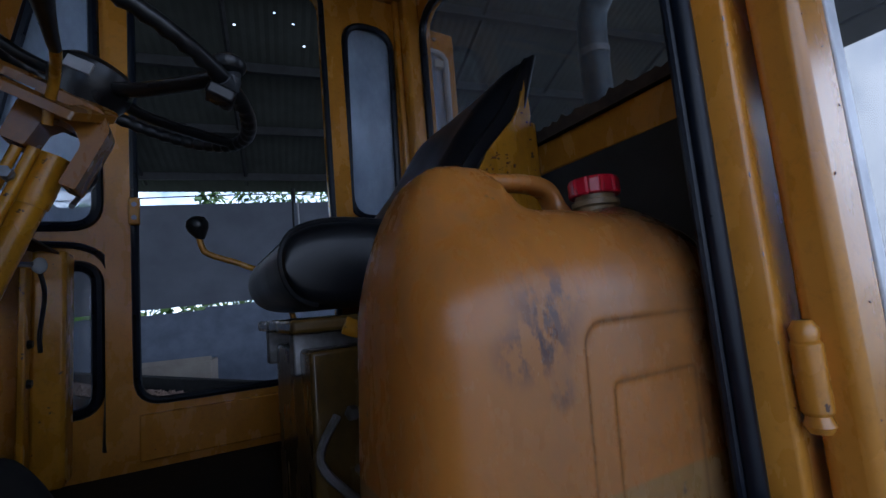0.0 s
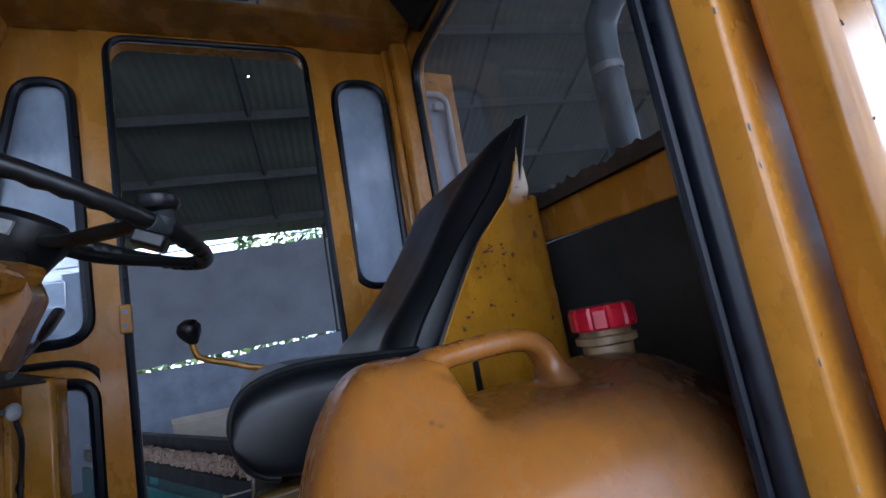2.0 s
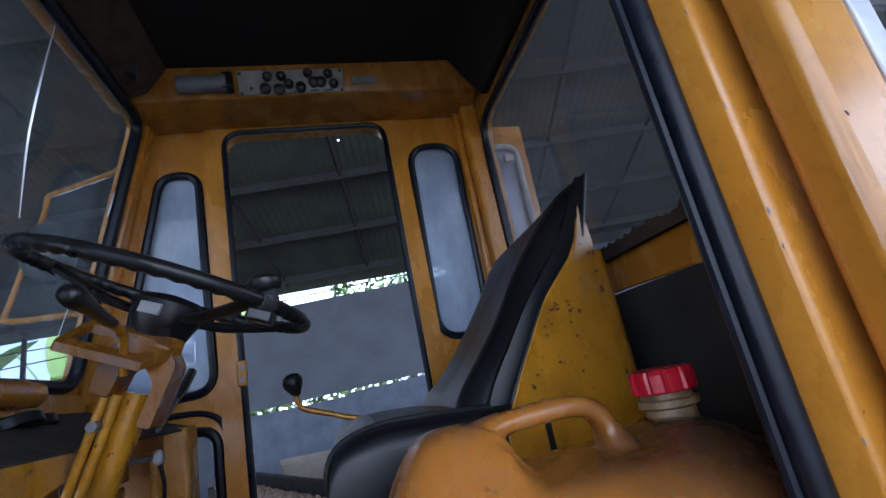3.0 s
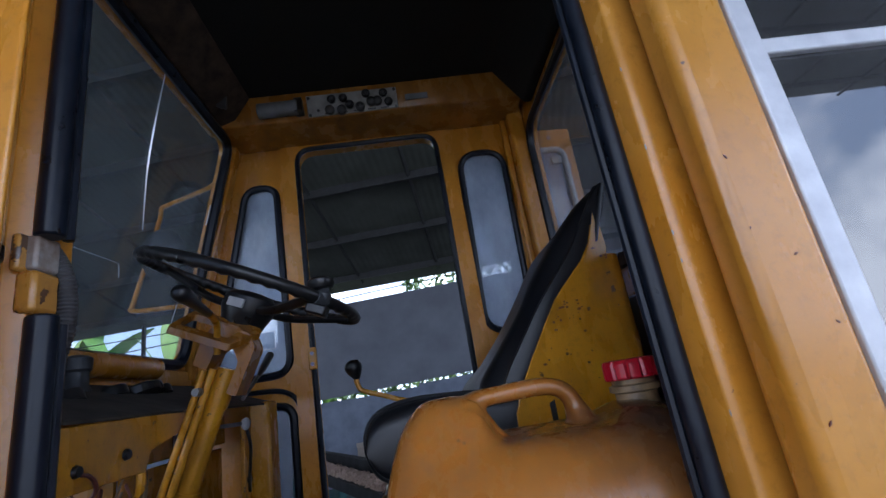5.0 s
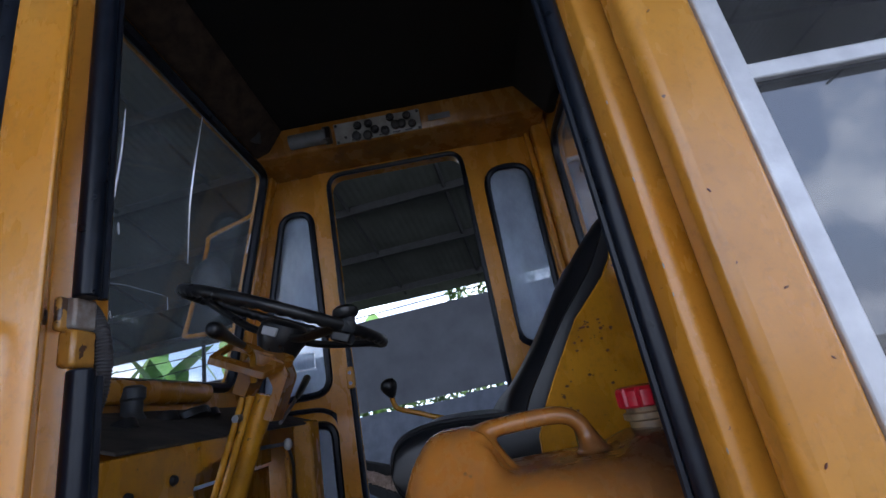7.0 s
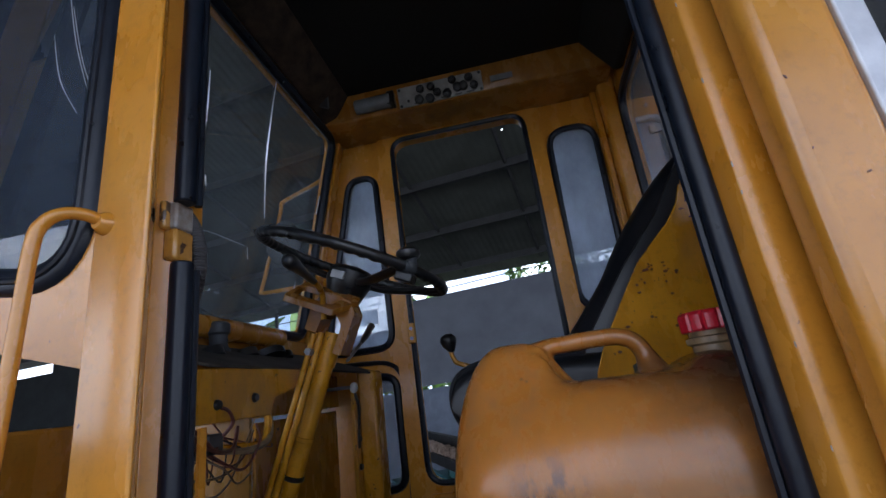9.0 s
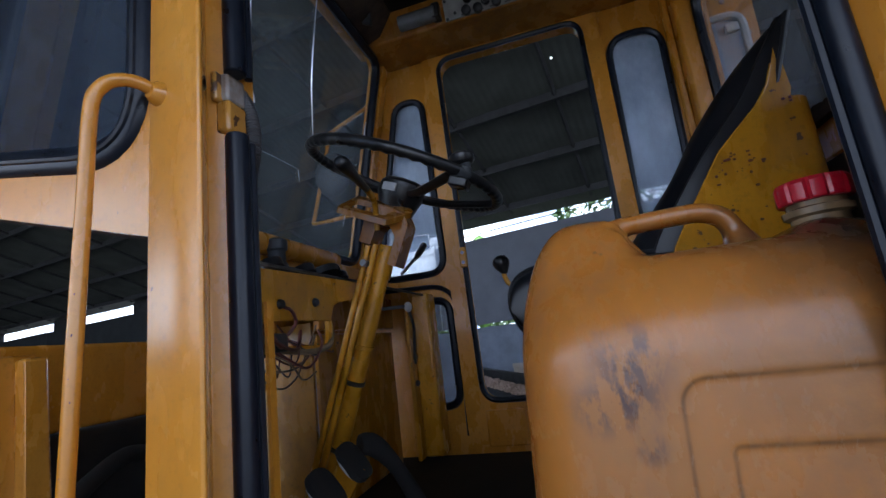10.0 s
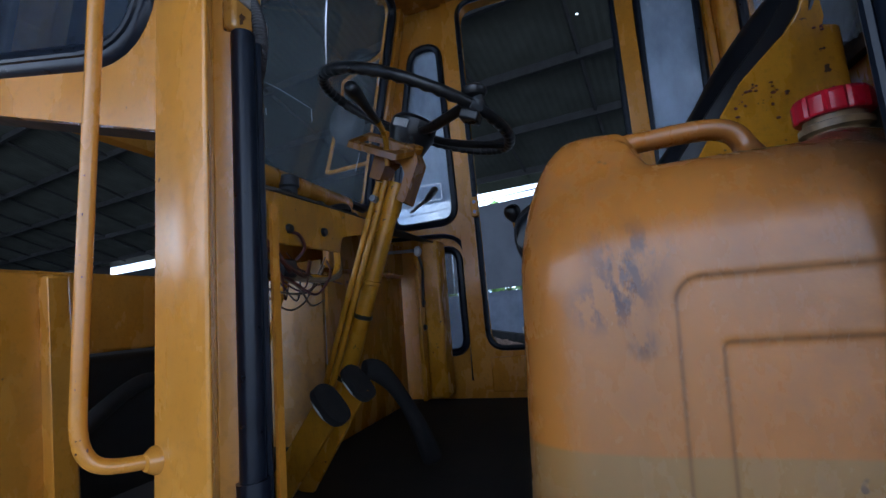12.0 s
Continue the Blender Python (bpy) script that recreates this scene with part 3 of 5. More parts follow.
crate = thing("carton", tuple(B @ Vector((0, 0, 0.62))), "worn brown cardboard carton on a bench", "box")
part("body", box(-0.42, 0.42, -0.2, 0.25, 0.62, 1.22, m=B), CARD, crate, bevel=0.01)
part("flap", box(-0.42, 0.42, -0.21, -0.2, 1.22, 1.27, m=B), CARD, crate)

# ---- the cab ----
FLOOR = 1.27
cab = thing("loader_cab", (0.2, 0.87, FLOOR), "orange steel cab of an old wheel loader, doors swung open", "cab")


def front_x(z):
    return -0.305 - (2.69 - z) * 0.21


# side wall away from the open door
quarter = rounded([(-0.258, 2.548), (-0.151, 2.548), (-0.136, 1.876), (-0.384, 1.876)], [0.06, 0.058, 0.06, 0.05])
lower = rounded([(-0.245, 1.779), (-0.137, 1.779), (-0.134, 1.424), (-0.235, 1.424)], 0.05)
doorway = rounded([(-0.066, 2.677), (0.456, 2.677), (0.459, 1.432), (-0.054, 1.432)], 0.06)
rearlite = rounded([(0.536, 2.585), (0.704, 2.583), (0.690, 1.907), (0.522, 1.907)], 0.076)
outline = [(front_x(2.83), 2.83), (0.83, 2.83), (0.83, 1.2), (-0.46, 1.2), (front_x(1.92), 1.92)]
part("side_wall", panel([outline, quarter, lower, doorway, rearlite], side_y(1.461), 0.04), ORANGE, cab, bevel=0.004)
frame_out = rounded([(-0.124, 2.694), (0.517, 2.690), (0.524, 1.30), (-0.117, 1.30)], [0.008, 0.008, 0.05, 0.05])
part("door_surround", panel([frame_out, doorway], side_y(1.442), 0.017), ORANGE, cab, bevel=0.006)
for loop, rad, name in ((quarter, 0.0125, "window_seal"), (lower, 0.0135, "window_seal"), (rearlite, 0.0115, "window_seal"), (doorway, 0.0095, "door_seal")):
    y = 1.459 if name == "window_seal" else 1.443
    part(name, sweep(ring_at(loop, y), rad, True, 8, 1.0, (0, 1, 0)), RUBBER, cab, "black rubber seal")
for loop, name in ((quarter, "side_glass"), (lower, "side_glass"), (rearlite, "side_glass")):
    part(name, panel([loop], side_y(1.472), 0.005), GLASSFILM if loop is not lower else GLASSREAR, cab, "dusty window pane", smooth=0)
part("sticker", box(-0.284, -0.185, 1.468, 1.470, 1.967, 2.022), GLASSFILM, cab, "faint clear sticker on the glass")
for a in ((-0.286, -0.283, 1.965, 2.024), (-0.186, -0.183, 1.965, 2.024), (-0.284, -0.185, 1.964, 1.967), (-0.284, -0.185, 2.022, 2.025)):
    part("sticker_border", box(a[0], a[1], 1.466, 1.4675, a[2], a[3]), CRACK, cab)
part("sill_panel", box(-0.05, 0.46, 1.428, 1.4415, 1.295, 1.405), ORANGE, cab, bevel=0.004)
part("latch", box(-0.070, -0.045, 1.420, 1.4415, 1.875, 1.945), ORANGE, cab, bevel=0.004)
for z in (1.892, 1.926):
    part("screw", lathe([(0.006, 0), (0.006, 0.004)], pose(-0.057, 1.420, z, 90), 8), STEEL, cab)
weld = smoothed([(-0.42, 1.454, 1.838), (-0.24, 1.454, 1.832), (-0.165, 1.454, 1.823), (-0.122, 1.454, 1.79), (-0.106, 1.454, 1.72), (-0.104, 1.454, 1.60), (-0.114, 1.454, 1.45), (-0.118, 1.454, 1.33)])
part("trim_strip", sweep(weld, 0.008, seg=8), RUBBER, cab, "dark rubber edging")

# corner pillars
for y0, y1, nm in ((1.41, 1.46, "corner_pillar"), (0.307, 0.36, "corner_pillar")):
    bm = panel([[(front_x(2.8), 2.8), (front_x(2.8) + 0.034, 2.8), (front_x(1.9) + 0.034, 1.9), (front_x(1.9), 1.9)]], side_y(y0), y1 - y0)
    part(nm, bm, ORANGE, cab, bevel=0.008)
part("rear_pillar", box(0.738, 0.798, 1.40, 1.46, 1.2, 2.82), ORANGE, cab, bevel=0.012)
part("pillar_rib", box(0.715, 0.737, 1.437, 1.46, 1.2, 2.82), ORANGE, cab, bevel=0.006)


# windscreen in its frame
def screen(u, v, w):
    return (front_x(v) - 0.012 + w, u, v)


pane = rounded([(0.40, 2.70), (1.385, 2.70), (1.385, 1.945), (0.40, 1.945)], 0.05)
frame_w = [(0.33, 2.83), (1.45, 2.83), (1.45, 1.80), (0.72, 1.80), (0.66, 1.905), (0.33, 1.905)]
part("windscreen_frame", panel([frame_w, pane], screen, 0.03), ORANGE, cab, bevel=0.004)
part("windscreen_seal", sweep([screen(u, v, 0.03) for u, v in pane], 0.016, True, 8, 1.0, (1, 0, 0)), RUBBER, cab, "black rubber seal")
part("windscreen", panel([pane], lambda u, v, w: screen(u, v, w + 0.010), 0.005), GLASS, cab, "cracked windscreen pane", smooth=0)


def crack(points, r):
    p = smoothed([screen(u, v, 0.019) for u, v in points], 5)
    part("crack", sweep(p, [(r if len(points) < 5 and r > 0.002 else r * 0.8) * (0.12 + 0.88 * math.sin(math.pi * (i + 1) / (len(p) + 1)) ** 0.8) for i in range(len(p))], seg=5), CRACK, cab, "white crack in the windscreen")


crack([(0.728, 2.54), (0.745, 2.46), (0.756, 2.38), (0.762, 2.31), (0.763, 2.25)], 0.0034)
crack([(0.988, 2.70), (0.997, 2.58), (1.010, 2.464), (1.026, 2.388), (1.06, 2.27)], 0.0032)
crack([(0.78, 2.255), (0.783, 2.18), (0.768, 2.09)], 0.0020)
crack([(0.742, 2.20), (0.765, 2.155), (0.86, 2.163), (1.0, 2.167)], 0.0012)
crack([(1.006, 2.167), (1.018, 2.134)], 0.0014)
crack([(1.372, 2.466), (1.366, 2.393)], 0.0030)
crack([(1.29, 2.06), (1.30, 2.13)], 0.0012)
crack([(0.735, 2.245), (0.750, 2.21), (0.745, 2.165), (0.755, 2.12)], 0.0016)
crack([(0.752, 2.235), (0.772, 2.20), (0.768, 2.15)], 0.0022)
crack([(0.740, 2.19), (0.758, 2.175), (0.775, 2.185)], 0.0016)
crack([(0.79, 2.29), (0.80, 2.265)], 0.0022)
crack([(0.83, 2.10), (0.835, 2.085)], 0.0012)
bar = [(-0.425, y, 1.925) for y in (0.66, 0.8, 1.0, 1.20)]
part("dash_rail", sweep(bar, 0.028, seg=14), ORANGE, cab)

# header with the switch panel, headlining, roof
head = [(1.46, 2.695), (1.305, 2.712), (1.275, 2.80), (1.275, 2.83), (1.46, 2.83)]
part("header", panel([head], lambda u, v, w: (-0.30 + w, u, v), 1.08), DIMORANGE, cab, bevel=0.006)
part("side_header", panel([[(0.77, 2.66), (0.68, 2.80), (0.68, 2.83), (0.80, 2.83), (0.80, 2.66)]], lambda u, v, w: (u, 0.38 + w, v), 0.9), HEADLINER, cab, bevel=0.01)
part("front_header", panel([[(front_x(2.72) + 0.02, 2.72), (front_x(2.72) + 0.07, 2.735), (-0.17, 2.80), (-0.17, 2.83), (-0.33, 2.83)]], lambda u, v, w: (u, 0.36 + w, v), 1.0), TORNSHADE, cab, bevel=0.006)
part("near_header", panel([[(0.33, 2.70), (0.40, 2.72), (0.47, 2.80), (0.47, 2.83), (0.33, 2.83)]], lambda u, v, w: (-0.30 + w, u, v), 1.08), ORANGE, cab, bevel=0.006)
part("headlining", box(-0.32, 0.82, 0.33, 1.45, 2.80, 2.815), HEADLINER, cab, "black headlining")
part("roof", box(-0.42, 0.90, 0.22, 1.55, 2.832, 2.90), ORANGE, cab, bevel=0.02)


def fascia(x, z, out=0.0):
    s = (z - 2.712) / 0.088
    return Vector((x, 1.305 - 0.03 * s - out, z))


def on_fascia(x, z):
    return Matrix.Translation(fascia(x, z)) @ Matrix.Rotation(radians(90 + 18.8), 4, "X")


switches = part("switch_panel", panel([[(0.018, 2.716), (0.332, 2.716), (0.332, 2.784), (0.018, 2.784)]], lambda u, v, w: fascia(u, v, 0.004 - w), 0.006), PANELGREY, cab, "worn grey switch panel", bevel=0.002)
for x, z in ((0.105, 2.765), (0.145, 2.765), (0.225, 2.772), (0.285, 2.768), (0.30, 2.738), (0.165, 2.742)):
    part("switch", lathe([(0.014, 0), (0.015, 0.014), (0.010, 0.018), (0.009, 0.028), (0.004, 0.030)], on_fascia(x, z), 14), BLACKPLASTIC, switches)
for x, z in ((0.095, 2.732), (0.135, 2.728), (0.20, 2.732), (0.24, 2.745), (0.262, 2.745)):
    part("knob", lathe([(0.017, 0), (0.016, 0.016), (0.012, 0.019)], on_fascia(x, z), 14), BLACKPLASTIC, switches)
for x, z in ((0.026, 2.722), (0.026, 2.778), (0.324, 2.722), (0.324, 2.778), (0.055, 2.735)):
    part("screw", lathe([(0.006, 0), (0.005, 0.006)], on_fascia(x, z), 10), BLACKPLASTIC, switches)
for x in (0.09, 0.14, 0.19, 0.24, 0.285):
    part("caption_bar", panel([[(x - 0.014, 2.7185), (x + 0.014, 2.7185), (x + 0.014, 2.7215), (x - 0.014, 2.7215)]], lambda u, v, w: fascia(u, v, 0.007 - w), 0.002), BLACKPLASTIC, switches)
part("name_plate", panel([[(0.36, 2.738), (0.44, 2.738), (0.44, 2.756), (0.36, 2.756)]], lambda u, v, w: fascia(u, v, 0.004 - w), 0.006), GREYMETAL, cab, "small grey plate")
lamp = part("cab_lamp", sweep([fascia(-0.145, 2.745, 0.015), fascia(-0.01, 2.745, 0.015)], 0.026, seg=14), GREYMETAL, cab, "grey cab lamp", bevel=0.003)
part("lamp_end", box(-0.022, 0.006, 1.262, 1.302, 2.722, 2.776), BLACKPLASTIC, lamp, bevel=0.004)
part("wiper_motor", sweep(smoothed([(-0.33, 1.22, 2.76), (-0.27, 1.20, 2.755), (-0.22, 1.21, 2.745)]), 0.024, seg=12), DARKGREY, cab, "dark grey wiper motor")

# rear wall: window, bar and dark lining
rear_pane = rounded([(0.42, 2.625), (1.392, 2.625), (1.402, 1.975), (0.42, 1.975)], [0.06, 0.09, 0.06, 0.06])
part("rear_wall", panel([[(0.33, 2.83), (1.45, 2.83), (1.45, 1.902), (0.33, 1.885)], rear_pane], lambda u, v, w: (0.80 + w, u, v), 0.03), ORANGE, cab, bevel=0.004)
part("rear_window_seal", sweep([(0.80, u, v) for u, v in rear_pane], 0.014, True, 8, 1.0, (1, 0, 0)), RUBBER, cab, "black rubber seal")
part("rear_window", panel([rear_pane], lambda u, v, w: (0.812 + w, u, v), 0.005), GLASSREAR, cab, "dusty rear window", smooth=0)
random.seed(8)
torn = [(0.40 + i * 0.01, 1.984 + 0.012 * noise.noise(Vector((i * 0.21, 2, 0))) + 0.010 * random.random() ** 2) for i in range(97)]
part("torn_lining", panel([torn + [(1.36, 1.960), (0.40, 1.960)]], lambda u, v, w: (0.780 + w, u, v), 0.005), TORNSHADE, cab, "torn dark strip along the window", smooth=0)
part("rear_lining", box(0.795, 0.83, 0.33, 1.45, 1.2, 1.888), LINING, cab, "dark lining")

# floor and sill
part("floor_plate", box(-0.62, 0.83, 0.30, 1.46, FLOOR - 0.04, FLOOR), DIRTFLOOR, cab, "dark greasy floor")

# side wall with the open doorway
NEAR = 0.256


def slope_low(x):
    return 1.768 - (x + 0.0925) * 0.275


near_win = rounded([(-0.30, 2.50), (-0.1065, 2.50), (-0.1065, 1.853), (-0.41, 1.908)], [0.07, 0.06, 0.07, 0.05], 8)
near_out = [(-0.0925, 1.05), (-0.090, 1.05), (-0.090, 2.83), (front_x(2.83), 2.83), (front_x(1.95), 1.95), (-0.485, slope_low(-0.485)), (-0.0925, slope_low(-0.0925))]
part("front_side_panel", panel([near_out, near_win], side_y(NEAR), 0.010), ORANGE, cab)
# inner lip in dark brown: shade on the panel's inside edge put into the colour
part("panel_inner_lip", panel([near_out, near_win], side_y(NEAR + 0.0105), 0.036), TORNSHADE, cab, "inner lip of the side panel, darkened for shade")
part("window_seal", sweep(ring_at(near_win, NEAR), 0.0155, True, 12, 0.55, (0, 1, 0)), RUBBER, cab, "thick black rubber seal")
part("seal_bead", sweep(ring_at(near_win, NEAR - 0.0075), 0.0042, True, 8, 1.0, (0, 1, 0)), RUBBER, cab)
part("side_glass", panel([near_win], side_y(NEAR + 0.014), 0.005), GLASSNEAR, cab, "dusty side window pane", smooth=0)
for a, b, c in (((-0.201, 2.204), (-0.182, 2.13), (-0.15, 2.073)), ((-0.177, 2.242), (-0.152, 2.15), (-0.12, 2.073)), ((-0.186, 2.27), (-0.165, 2.18), (-0.138, 2.10))):
    p = smoothed([(u, NEAR + 0.012, v) for u, v in (a, b, c)], 5)
    part("scratch", sweep(p, [0.0006 * math.sin(math.pi * (i + 1) / (len(p) + 1)) + 0.0001 for i in range(len(p))], seg=5), CRACK, cab, "white scratch in the pane")
part("front_jamb", panel([[(-0.0925, 0.2555), (-0.0225, 0.2420), (-0.0185, 0.2415), (-0.0160, 0.2440), (-0.0345, 0.2670), (-0.0440, 0.2790), (-0.0290, 0.2890), (-0.0290, 0.3350), (-0.0925, 0.3350)]], lambda u, v, w: (u, v, 1.05 + w), 1.76), ORANGE, cab, bevel=0.0015)
part("jamb_flange", box(-0.028, -0.024, 0.336, 0.346, 1.30, 1.70), ORANGE, cab)
part("rear_post", panel([[(0.5210, 0.3350), (0.5210, 0.3125), (0.5245, 0.2960), (0.5275, 0.2880), (0.5320, 0.2860), (0.5420, 0.2865), (0.5560, 0.2900), (0.70, 0.2900), (0.83, 0.2900), (0.83, 0.3350)]], lambda u, v, w: (u, v, 1.05 + w), 1.76), ORANGE, cab, bevel=0.003)
part("near_sill", box(-0.028, 0.525, NEAR + 0.022, 0.330, 1.05, 1.365), ORANGE, cab, bevel=0.012)
part("near_lintel", box(-0.028, 0.525, NEAR + 0.022, 0.345, 2.70, 2.83), ORANGE, cab, bevel=0.012)
# door seal: front run in two lengths with the striker between, rear run, sill run
XS, YS = -0.0180, 0.2920
for a, b in ((1.938, 2.66), (1.43, 1.869)):
    part("door_seal", sweep([(XS, YS, a), (XS, YS, (a + b) / 2), (XS, YS, b)], 0.0115, seg=14), RUBBER, cab, "black rubber door seal", bevel=0.002)
for a, b in ((1.938, 2.66), (1.41, 1.862)):
    part("seal_lip", sweep([(XS + 0.006, YS + 0.0135, a), (XS + 0.006, YS + 0.0135, b)], 0.0046, seg=8), RUBBER, cab)
part("door_seal", sweep(smoothed([(XS, YS, 1.435), (XS + 0.004, YS, 1.40), (XS + 0.02, YS, 1.375), (XS + 0.05, YS, 1.366), (0.2, YS, 1.366), (0.44, YS, 1.366), (0.49, YS, 1.375), (0.51, YS + 0.01, 1.41)]), 0.015, seg=12), RUBBER, cab, "black rubber door seal")
part("door_seal", sweep([(0.5135, 0.3190, 1.40), (0.5135, 0.3190, 2.0), (0.5135, 0.3190, 2.68)], 0.0100, seg=14), RUBBER, cab, "black rubber door seal")
part("seal_lip", sweep([(0.5030, 0.3275, 1.40), (0.5030, 0.3275, 2.68)], 0.0050, seg=8), RUBBER, cab)
random.seed(41)
for z in (1.55, 1.63, 1.705, 1.835, 1.862, 1.95, 2.04, 2.21, 2.38):
    part("chip", ball((0.5278, 0.2875, z), random.uniform(0.0006, 0.0012), (0.8, 0.8, random.uniform(1.5, 3.5)), 8), WORNSTEEL, cab)
striker = part("striker", box(-0.037, -0.020, 0.283, 0.312, 1.872, 1.908), CHIPPED, cab, "chipped latch striker", bevel=0.004)
part("striker_plate", box(-0.037, -0.022, 0.285, 0.312, 1.909, 1.940), WORNSTEEL, striker, "rubbed bare steel plate", bevel=0.003)
part("striker_edge", box(-0.038, -0.030, 0.277, 0.292, 1.907, 1.940), CHIPPED, striker, bevel=0.003)
bolt = Vector((-0.0315, 0.2630, 1.917))
part("bolt_hole", lathe([(0.0085, 0), (0.006, 0.002)], pose(*bolt, 90, 0, 129), 9), BLACKPLASTIC, cab)
fold = smoothed([(-0.036, 0.316, 1.936), (-0.028, 0.318, 1.922), (-0.021, 0.319, 1.900), (-0.0195, 0.320, 1.876), (-0.022, 0.320, 1.852), (-0.028, 0.320, 1.832), (-0.034, 0.320, 1.818)], 14)
part("gaiter", sweep(fold, [0.0078 + 0.0006 * math.cos(i * math.pi) for i in range(len(fold))], seg=12), GAITER, cab, "ribbed grey rubber gaiter")

# ---- doors, swung back flat along the sides ----
def cab_door(x0, x1, yin, yout, label):
    """The hinged leaf as a thing, folded back between the planes yin and yout."""
    return thing("cab_door", ((x0 + x1) / 2, (yin + yout) / 2, 1.36), label, "door", "cab doors")


door = cab_door(0.565, 1.22, 0.238, 0.286, "orange cab door folded back, sliding window in aluminium frame")
win = rounded([(0.6172, 2.58), (1.17, 2.58), (1.17, 1.48), (0.6172, 1.48)], 0.012, 3)
skin = [(0.549, 2.66), (1.22, 2.66), (1.22, 1.38), (0.549, 1.38)]
part("door_leaf", panel([skin, win], side_y(0.2385), 0.042), ORANGE, door, bevel=0.012)
for a in ((0.6162, 0.6385, 1.478, 2.582), (1.155, 1.172, 1.478, 2.582), (0.636, 1.156, 2.004, 2.021), (0.636, 1.156, 2.565, 2.582), (0.636, 1.156, 1.478, 1.495)):
    part("window_frame", box(a[0], a[1], 0.2380, 0.262, a[2], a[3]), ALU, door, "dull aluminium window frame", bevel=0.002)
part("pane", box(0.635, 1.158, 0.250, 0.254, 2.019, 2.566), GLASSDARK, door, "window pane mirroring the sky", smooth=0)
part("pane", box(0.635, 1.158, 0.245, 0.249, 1.493, 2.006), GLASSDARK, door, "window pane mirroring the sky", smooth=0)
hinge = part("hinge", rod((0.540, 0.272, 1.487), (0.540, 0.272, 1.552), 0.0125), ORANGE, door, "painted barrel hinge", bevel=0.004)
part("hinge_pin", lathe([(0.009, 0), (0.0125, 0.006), (0.009, 0.016)], pose(0.540, 0.272, 1.473), 12), ORANGE, hinge)
part("hinge_cap", lathe([(0.0105, 0), (0.012, 0.010), (0.007, 0.018)], pose(0.540, 0.272, 1.551), 12), ORANGE, hinge)
part("hinge", rod((0.540, 0.272, 2.40), (0.540, 0.272, 2.475), 0.015), ORANGE, door, "painted barrel hinge", bevel=0.004)

random.seed(17)
for x, z in ((0.602, 1.762), (0.566, 1.694), (0.562, 1.908), (0.590, 1.818), (0.561, 1.844), (0.572, 2.10), (0.60, 2.21), (0.585, 1.58), (0.575, 2.33)):
    r = random.uniform(0.0008, 0.0016)
    part("chip", lathe([(r, 0), (r * 0.7, 0.0006)], Matrix.Translation((x, 0.2383, z)) @ Matrix.Rotation(radians(90), 4, "X") @ Matrix.Rotation(random.uniform(0, 3), 4, "Z") @ Matrix.Diagonal((1.7, 0.7, 1, 1)), 7), WIRE, door)

far_door = cab_door(0.86, 1.02, 1.52, 1.57, "orange door leaf folded back behind the far side")
fskin = [(0.83, 2.70), (1.02, 2.69), (1.005, 1.38), (0.83, 1.38)]
fwin = rounded([(0.85, 2.60), (0.975, 2.60), (0.965, 1.95), (0.85, 1.95)], 0.05)
part("door_leaf", panel([fskin, fwin], side_y(1.54), 0.03), ORANGE, far_door, bevel=0.006)
part("window_frame", sweep(ring_at(fwin, 1.538), 0.013, True, 8, 1.0, (0, 1, 0)), PAPER, far_door, "pale grey window frame")
part("pane", panel([fwin], side_y(1.55), 0.004), GLASSFILM, far_door, smooth=0)
part("catch", box(0.915, 0.955, 1.520, 1.538, 2.53, 2.56), PAPER, far_door, "white window catch", bevel=0.003)
for x, z in ((0.93, 2.655), (0.985, 2.52)):
    part("bolt", lathe([(0.009, 0), (0.007, 0.006)], pose(x, 1.54, z, 90), 10), STEEL, far_door)

# ---- grab rail on the front post ----
rail = thing("grab_rail", (-0.12, 0.24, 1.44), "orange bent steel grab rail welded to the post", "handrail")
path = smoothed([(-0.076, 0.256, 1.911), (-0.082, 0.236, 1.916), (-0.092, 0.221, 1.914), (-0.103, 0.213, 1.904), (-0.109, 0.210, 1.882), (-0.112, 0.210, 1.80), (-0.117, 0.210, 1.65), (-0.120, 0.210, 1.53), (-0.1205, 0.211, 1.496), (-0.118, 0.215, 1.478), (-0.112, 0.223, 1.468), (-0.102, 0.238, 1.464), (-0.089, 0.258, 1.463)], 5)
part("tube", sweep(path, 0.0064, seg=14), ORANGE, rail)
for z, x in ((1.911, -0.076), (1.463, -0.089)):
    part("weld_foot", lathe([(0.0135, -0.004), (0.0120, 0.004), (0.0075, 0.010)], pose(x, 0.2525 if z > 1.6 else 0.2555, z, 90, 0, -11), 14), ORANGE, rail)

random.seed(29)
for i in range(11):
    p = path[random.randint(22, 46)] + Vector((0, 0, random.uniform(-0.01, 0.01)))
    a = radians(random.uniform(-85, -20))
    r = random.uniform(0.0004, 0.0008)
    part("chip", ball(p + Vector((math.cos(a), math.sin(a), 0)) * 0.0062, r, (1, 1, random.uniform(0.8, 2.2)), 8), WIRE, rail)

# ---- jerrycan inside the doorway ----
can = thing("jerrycan", (0.44, 0.482, FLOOR), "orange plastic jerrycan, smudged, partly filled, red screw cap", "jerrycan")
CY, CD = 0.475, 0.1290


def can_top(x, y):
    def step(v):
        v = min(max(v, 0), 1)
        return v * v * (3 - 2 * v)
    ridge = math.exp(-((y - CY) / 0.064) ** 4)
    return 1.696 + 0.053 * step((0.355 - x) / 0.020) * ridge + 0.017 * step((x - 0.47) / 0.05) * ridge




